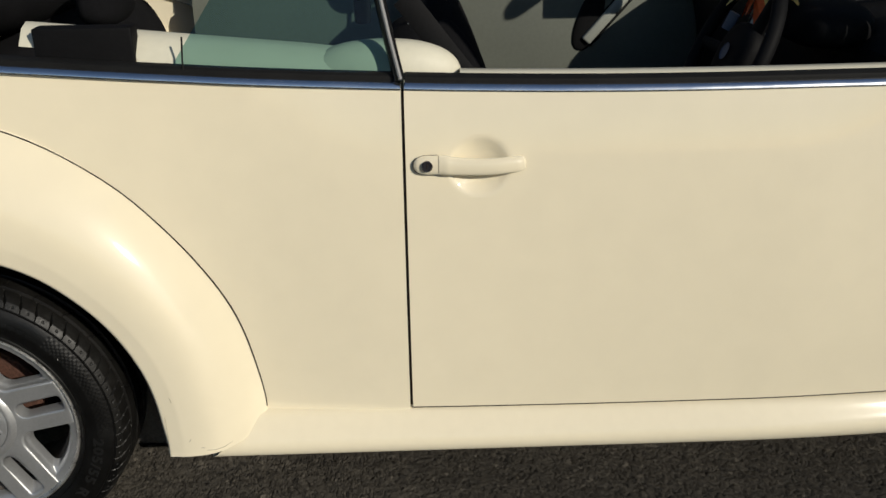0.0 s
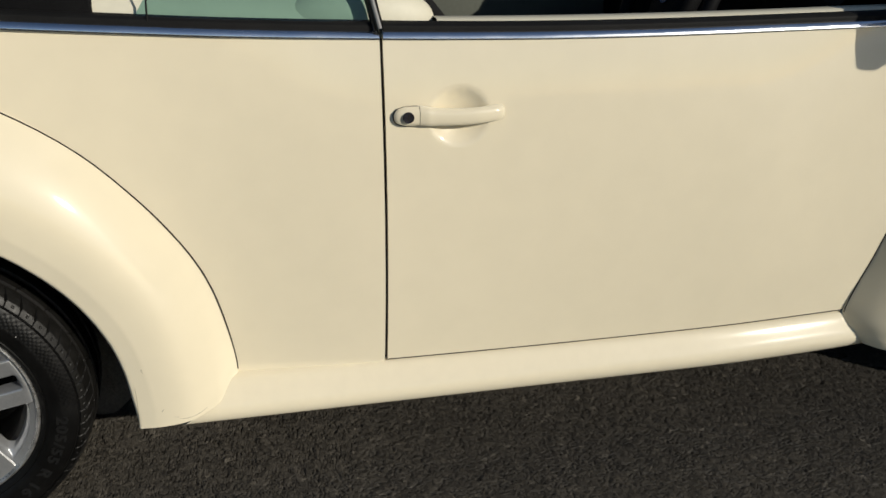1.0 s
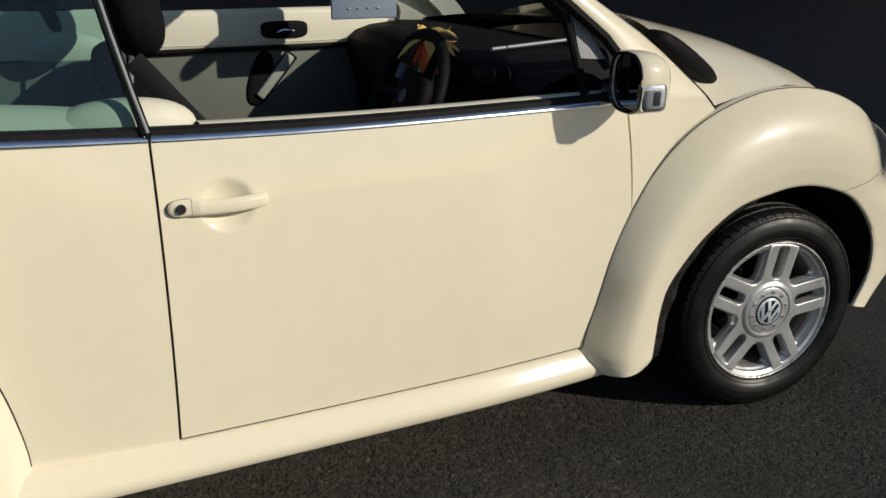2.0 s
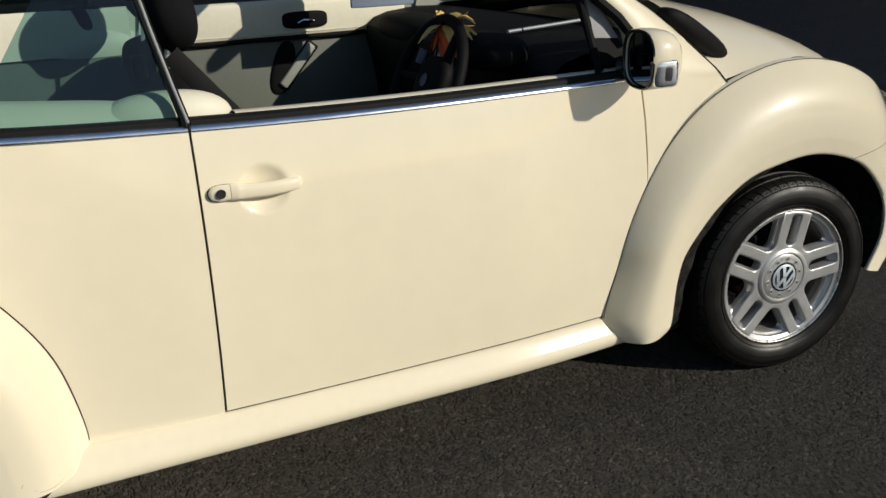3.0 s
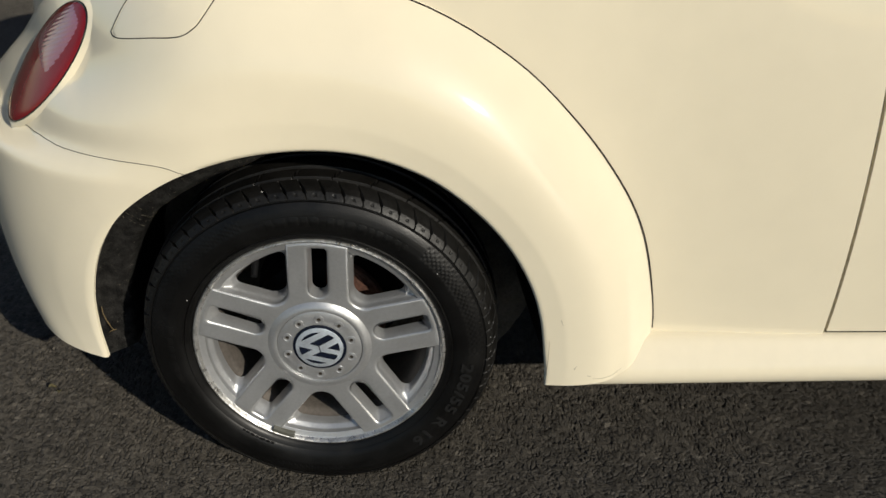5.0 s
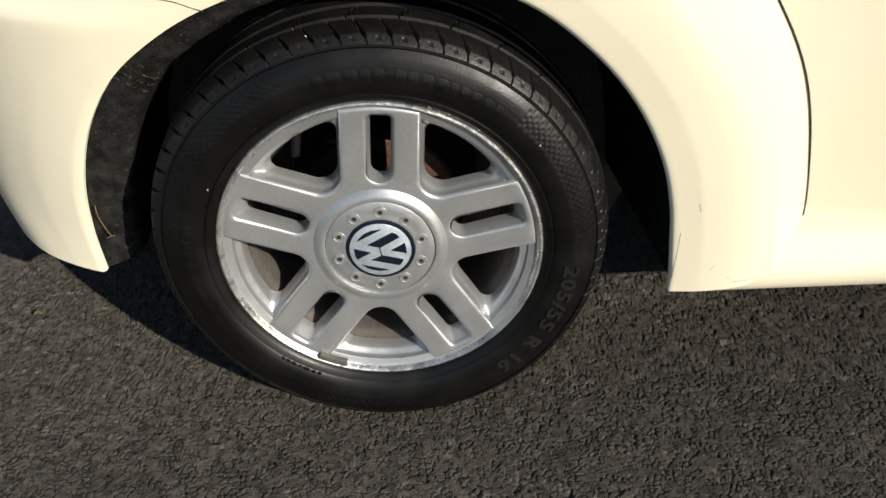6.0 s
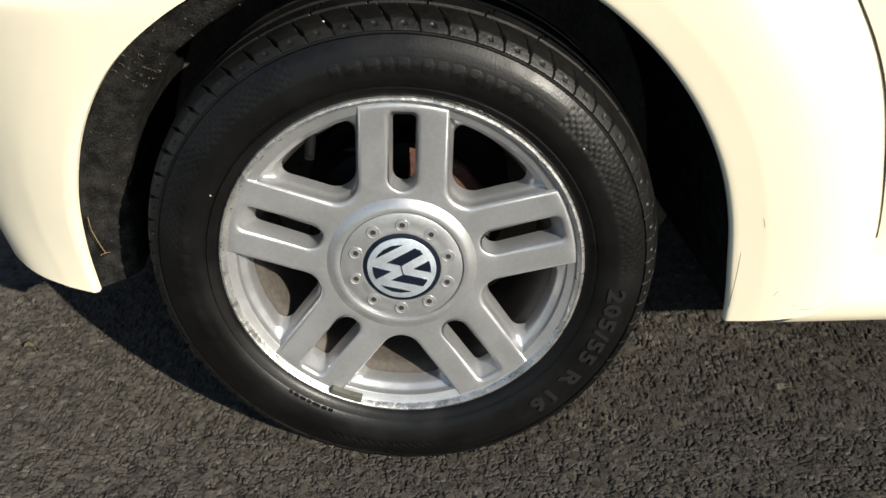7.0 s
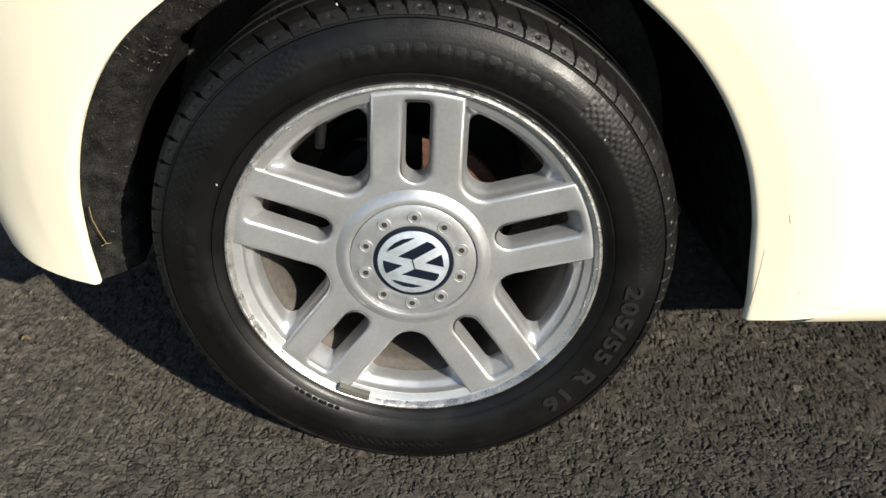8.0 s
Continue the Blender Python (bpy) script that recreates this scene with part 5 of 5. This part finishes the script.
# far door's inner panel
fd = 2 * MID - 0.20
part("door_panel", rbox(1.42, fd + 0.02, 0.99, 1.08, 0.05, 0.135, 0.02), TRIM, far_door, "cream upper inner door panel")
part("door_panel", rbox(1.42, fd + 0.03, 0.70, 1.08, 0.04, 0.44, 0.012), GREY, far_door, "grey-green lower inner door panel")
part("pull_recess", blob(1.462, fd + 0.008, 0.815, 0.040, 0.010, 0.100, 2.4, Euler((0, radians(18), 0)).to_matrix().to_4x4()), BLACK, far_door, "black crescent pull recess")
part("pull_frame", rbox(1.520, fd + 0.006, 0.822, 0.200, 0.012, 0.048, 0.005, 2, Euler((0, radians(-49), 0)).to_matrix().to_4x4()), BLACK, far_door)
part("pull_handle", rbox(1.514, fd - 0.004, 0.822, 0.190, 0.020, 0.034, 0.008, 3, Euler((0, radians(-49), 0)).to_matrix().to_4x4()), PULL, far_door, "pale grey door pull")
part("handle_plate", blob(1.555, fd - 0.008, 0.985, 0.085, 0.01, 0.030, 4), BLACK, far_door, "black inner handle plate")
part("inner_handle", tube([(1.525, fd - 0.02, 0.975), (1.545, fd - 0.027, 0.985), (1.585, fd - 0.027, 0.981)], [0.004, 0.006, 0.004], 8), CHROME, far_door, "bright inner door handle")
P = [[Vector((x0, fd + 0.012, z)), Vector((x1, fd + 0.012, z))] for x0, x1, z in ((1.90, 2.30, 1.00), (1.88, 2.25, 1.06), (1.84, 2.17, 1.115), (1.78, 2.04, 1.20), (1.66, 1.84, 1.33))]
part("pillar_trim", outward(grid(P, thick=0.02)), PULL, car, "pale grey inner windscreen pillar trim")
part("far_shelf", rbox(1.42, fd + 0.02, 0.925, 1.08, 0.07, 0.014, 0.005), BLACK, far_door)

# dashboard, binnacle, steering wheel
P = []
for i in range(37):
    f = -1 + 2 * i / 36
    y = MID + f * 0.655
    bow = 0.12 * (1 - f * f)
    prof = [(1.84, 0.62), (1.815, 0.80), (1.79, 0.90), (1.795, 0.950), (1.825, 0.975), (1.88, 0.992), (2.0, 1.005), (2.14 + bow * 0.5, 0.998), (2.2 + bow, 0.985)]
    P.append([Vector((x, y, z)) for x, z in prof])
dash = part("dashboard", outward(grid(P), (-1, 0, 1)), BLACK, car, "deep black plastic dashboard")
part("binnacle", blob(1.765, 0.50, 0.978, 0.085, 0.150, 0.050, 2.6), BLACK, dash, "domed instrument hood")
part("dash_pod", blob(1.885, 1.25, 0.955, 0.10, 0.24, 0.05, 3), BLACK, dash)
part("dash_strip", tube([(1.885, 0.60, 1.010), (1.928, 0.60, 1.0125)], 0.0055, 8, 1.6), SILVER, dash)
part("dash_strip", tube([(1.934, 0.60, 1.013), (2.18, 0.60, 1.028)], 0.0055, 8, 1.6), SILVER, dash)
ST = Matrix.Translation((1.572, 0.50, 0.908)) @ Euler((0, radians(-66), 0)).to_matrix().to_4x4()
stp = [ST @ Vector((0.178 * math.cos(a), 0.178 * math.sin(a), 0)) for a in (2 * math.pi * k / 48 for k in range(49))]
steer = part("steering_wheel", tube(stp, 0.0155, 12), BLACK, car, "black steering wheel with a round badge")
hb = blob(0, 0, 0, 0.075, 0.080, 0.028, 2.8)
bmesh.ops.transform(hb, matrix=ST @ Matrix.Translation((0.005, 0, -0.02)), verts=hb.verts)
part("airbag_cover", hb, BLACK, steer)
for a in (0, 120, 240):
    d = Vector((math.cos(radians(a + 90)), math.sin(radians(a + 90)), 0))
    part("wheel_spoke", tube([ST @ (d * 0.05 + Vector((0, 0, -0.025))), ST @ (d * 0.172)], [0.02, 0.014], 10, 0.6), BLACK, steer)
bd = lathe([(0.0, -0.002), (0.017, -0.002), (0.019, 0.0)], 28)
bmesh.ops.transform(bd, matrix=ST @ Matrix.Translation((0.006, 0, 0.011)) @ Euler((radians(90), 0, 0)).to_matrix().to_4x4(), verts=bd.verts)
part("round_badge", bd, DUSK, steer, "small blue-grey round badge")
part("spoke_trim", tube([ST @ Vector((0.045, 0.098, -0.008)), ST @ Vector((0.085, 0.092, -0.006))], 0.012, 8, 0.6), DUSK, steer, "blue-grey spoke trim")
visor = part("sun_visor", rbox(1.728, 1.18, 1.209, 0.229, 0.016, 0.325, 0.007, 2), VISOR, car, "blue-grey vinyl sun visor folded down")
for k in range(4):
    part("visor_stud", rbox(1.671 + 0.034 * k, 1.170, 1.081, 0.010, 0.006, 0.005, 0.001, 1), SILVER, visor)
part("rear_view_mirror", blob(1.86, MID, 1.33, 0.02, 0.12, 0.034, 3), BLACK, car)
part("mirror_stem", tube([(1.868, MID, 1.345), (1.885, MID, 1.38)], 0.008, 8), BLACK, car)
part("bulkhead", rbox(2.12, MID, 0.62, 0.04, 1.36, 0.64, 0.01), BLACK, car)
part("rear_bulkhead", rbox(-0.05, MID, 0.6, 0.03, 1.0, 0.6, 0.01), BLACK, car)


def flower(x, y, z):
    """A dried flower in the dashboard's bud vase."""
    base = new("flower")
    base.location = (x, y, z)
    tagged(base, "dried yellow and orange flower in the dashboard vase", "flower")
    rng = random.Random(4)
    part("vase", lathe_up([(0.0, -0.10), (0.010, -0.10), (0.014, -0.05), (0.017, 0.0), (0.015, 0.0), (0.0, -0.06)]), SILVER, base)
    for k in range(46):
        kind = 0 if k < 24 else (1 if k < 38 else 2)
        a, up = rng.uniform(0, 6.28) if kind == 0 else rng.uniform(1.9, 4.7), (rng.uniform(-0.1, 1.0), rng.uniform(-1.2, -0.4), rng.uniform(-1.4, -0.9))[kind]
        d = Vector((math.cos(a) * math.cos(up), math.sin(a) * math.cos(up), math.sin(up) - 0.1))
        ln, w = (rng.uniform(0.06, 0.10), rng.uniform(0.05, 0.080), rng.uniform(0.080, 0.100))[kind], rng.uniform(0.011, 0.018) * (1.35, 1.5, 0.6)[kind]
        s = d.cross(Vector((0, 0, 1))).normalized()
        o = Vector((0, 0, 0.03))
        bow = Vector((0, 0, rng.uniform(-0.02, 0.02)))
        P = []
        for i in range(6):
            f = i / 5
            c = o + d * ln * f + bow * math.sin(f * 3.14) + Vector((0, 0, -0.035 * f * f))
            ww = w * math.sin(min(1, f * 0.9 + 0.12) * 3.0)
            P.append([c - s * ww, c + Vector((0, 0, 0.004 * math.sin(f * 3))), c + s * ww])
        part("petal", grid(P), (PETAL, ORANGE, PALE)[kind], base)
    return base


def lathe_up(profile):
    bm = lathe(profile, 20)
    bmesh.ops.rotate(bm, cent=(0, 0, 0), matrix=Matrix.Rotation(radians(90), 3, "X"), verts=bm.verts)
    return bm


flower(1.672, 0.550, 1.020)


def straw_bits():
    """A dry grass stem caught in the rear arch, and specks of grit on the tyre."""
    base = new("grass_stem")
    base.location = (-0.391, 0.149, 0.335)
    tagged(base, "dry bent grass stem caught in the wheel arch", "grass stem")
    pts = catmull([(0.000, -0.006, 0.004), (-0.001, -0.004, -0.013), (0.001, -0.003, -0.025), (0.003, 0.000, -0.039), (0.006, 0.004, -0.054)], 16)
    part("stem", tube(pts, 0.0006, 5), STRAW, base)
    part("side_stem", tube([Vector(p) for p in ((-0.001, 0.003, -0.056), (0.005, 0.004, -0.053), (0.011, 0.005, -0.053))], 0.0005, 5), STRAW, base)


def leaf_bit(x, y, size, turn, mat, label):
    """A scrap of dry leaf on the asphalt, a little curled."""
    P = []
    for i in range(7):
        f = i / 6
        w = size * 0.45 * math.sin(math.pi * min(0.97, f * 0.9 + 0.08)) * (1 + 0.25 * math.sin(i * 2.3))
        P.append([Vector((size * (f - 0.5), g * w, 0.004 + 0.003 * math.sin(f * 5) + 0.004 * abs(g))) for g in (-1, -0.4, 0.3, 1)])
    bm = grid(P)
    bmesh.ops.transform(bm, matrix=pose(0, 0, 0, 0, 0, turn), verts=bm.verts)
    me = bpy.data.meshes.new("leaf_scrap")
    bm.to_mesh(me)
    bm.free()
    shade(me)
    me.materials.append(mat)
    ob = new("leaf_scrap", me)
    ob.location = (x, y, 0.0)
    return tagged(ob, label, "leaf", "leaf scraps on the asphalt")


straw_bits()
for x, y, size, turn in ((-0.636, 0.335, 0.016, 30), (-0.615, 0.320, 0.010, 100), (1.32, -0.28, 0.010, 20)):
    leaf_bit(x, y, size, turn, DRY_LEAF, "scrap of dry yellow-brown leaf on asphalt")


# ---- ground and the added block that throws the far shade ----
def ground_sheet():
    """One sheet of asphalt to the horizon, with its stones in relief near the car."""
    def axis2(a, p, q, b, fine, rest):
        k = np.cumsum(0.005 * 1.35 ** np.arange(1, 40))
        k = k[k < 400]
        return np.concatenate([a - k[::-1], np.arange(a, p, 0.005), np.arange(p, q, fine), np.arange(q, b, rest), b + k])
    xs, ys = axis2(-1.25, -0.74, 0.80, 3.1, 0.00135, 0.0032), axis2(-0.62, -0.40, 0.12, 0.62, 0.00135, 0.0036)
    X, Y = np.meshgrid(xs, ys, indexing="ij")
    rng = np.random.default_rng(3)
    H = np.zeros_like(X)

    def smooth(cell):
        """Plain value noise."""
        n = 512
        g = rng.random((n, n))
        u, v = X / cell, Y / cell
        a, b = np.floor(u).astype(int), np.floor(v).astype(int)
        fu, fv = u - a, v - b
        fu, fv = fu * fu * (3 - 2 * fu), fv * fv * (3 - 2 * fv)
        def at(i, j):
            return g[i % n, j % n]
        return (at(a, b) * (1 - fu) + at(a + 1, b) * fu) * (1 - fv) + (at(a, b + 1) * (1 - fu) + at(a + 1, b + 1) * fu) * fv

    WX, WY = X + 0.007 * (smooth(0.009) - 0.5), Y + 0.007 * (smooth(0.009) - 0.5)
    for cell, step, crack in ((0.0105, 0.0012, 0.0040), (0.0058, 0.0006, 0.0012)):
        n = 1024
        jx, jy, hh = rng.random((n, n)), rng.random((n, n)), rng.random((n, n))
        U, V = WX / cell, WY / cell
        gx, gy = np.floor(U).astype(int), np.floor(V).astype(int)
        f1, f2, top = np.full(X.shape, 9.0), np.full(X.shape, 9.0), np.zeros(X.shape)
        for dx in (-1, 0, 1):
            for dy in (-1, 0, 1):
                ix, iy = (gx + dx) % n, (gy + dy) % n
                d = np.hypot(U - (gx + dx) - jx[ix, iy], V - (gy + dy) - jy[ix, iy])
                near = d < f1
                f2 = np.where(near, f1, np.minimum(f2, d))
                top = np.where(near, hh[ix, iy], top)
                f1 = np.where(near, d, f1)
        H += step * (top - 0.5) - crack * np.clip(1 - (f2 - f1) / 0.20, 0, 1) * np.clip((smooth(0.012) - 0.42) / 0.12, 0, 1)
    H += 0.002 * (smooth(0.05) - 0.5) + 0.0008 * (smooth(0.006) - 0.5)
    fade = np.clip((X + 1.6) / 0.3, 0, 1) * np.clip((3.2 - X) / 0.3, 0, 1) * np.clip((Y + 0.9) / 0.25, 0, 1) * np.clip((0.9 - Y) / 0.25, 0, 1)
    H = H * fade - 0.001
    nx, ny = X.shape
    me = bpy.data.meshes.new("ground")
    idx = np.arange(nx * ny).reshape(nx, ny)
    quads = np.stack([idx[:-1, :-1], idx[1:, :-1], idx[1:, 1:], idx[:-1, 1:]], -1).reshape(-1, 4)
    me.vertices.add(nx * ny)
    me.vertices.foreach_set("co", np.stack([X, Y, H], -1).astype(np.float32).ravel())
    me.loops.add(quads.size)
    me.loops.foreach_set("vertex_index", quads.ravel().astype(np.int32))
    me.polygons.add(len(quads))
    me.polygons.foreach_set("loop_start", np.arange(0, quads.size, 4, dtype=np.int32))
    me.update(calc_edges=True)
    me.polygons.foreach_set("use_smooth", np.ones(len(quads), dtype=bool))
    me.materials.append(ASPHALT)
    return tagged(new("ground", me), "coarse dark grey asphalt of a car park", "asphalt", kind="structure")


ground_sheet()

# plain blocks added out of view; the one on the sunny side throws its shade over the ground beyond the car
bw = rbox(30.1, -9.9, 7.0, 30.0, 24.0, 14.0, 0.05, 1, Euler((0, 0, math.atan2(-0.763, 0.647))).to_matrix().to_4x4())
# an added dark block beyond the car, there to cut the sky's light
fb = rbox(6.0, 26.0, 6.5, 60.0, 16.0, 13.0, 0.05, 1)
fo = part("far_side_blocker", fb, DARK_BLOCK, None, "plain dark block added out of view to hold back sky light", smooth=False)
tagged(fo, "plain dark block added out of view to hold back sky light", "wall", kind="structure")
bo = part("sunny_side_blocker", bw, PALE_BLOCK, None, "plain block added out of view to shade the far ground", smooth=False)
tagged(bo, "plain pale block added out of view to shade the far ground", "wall", kind="structure")
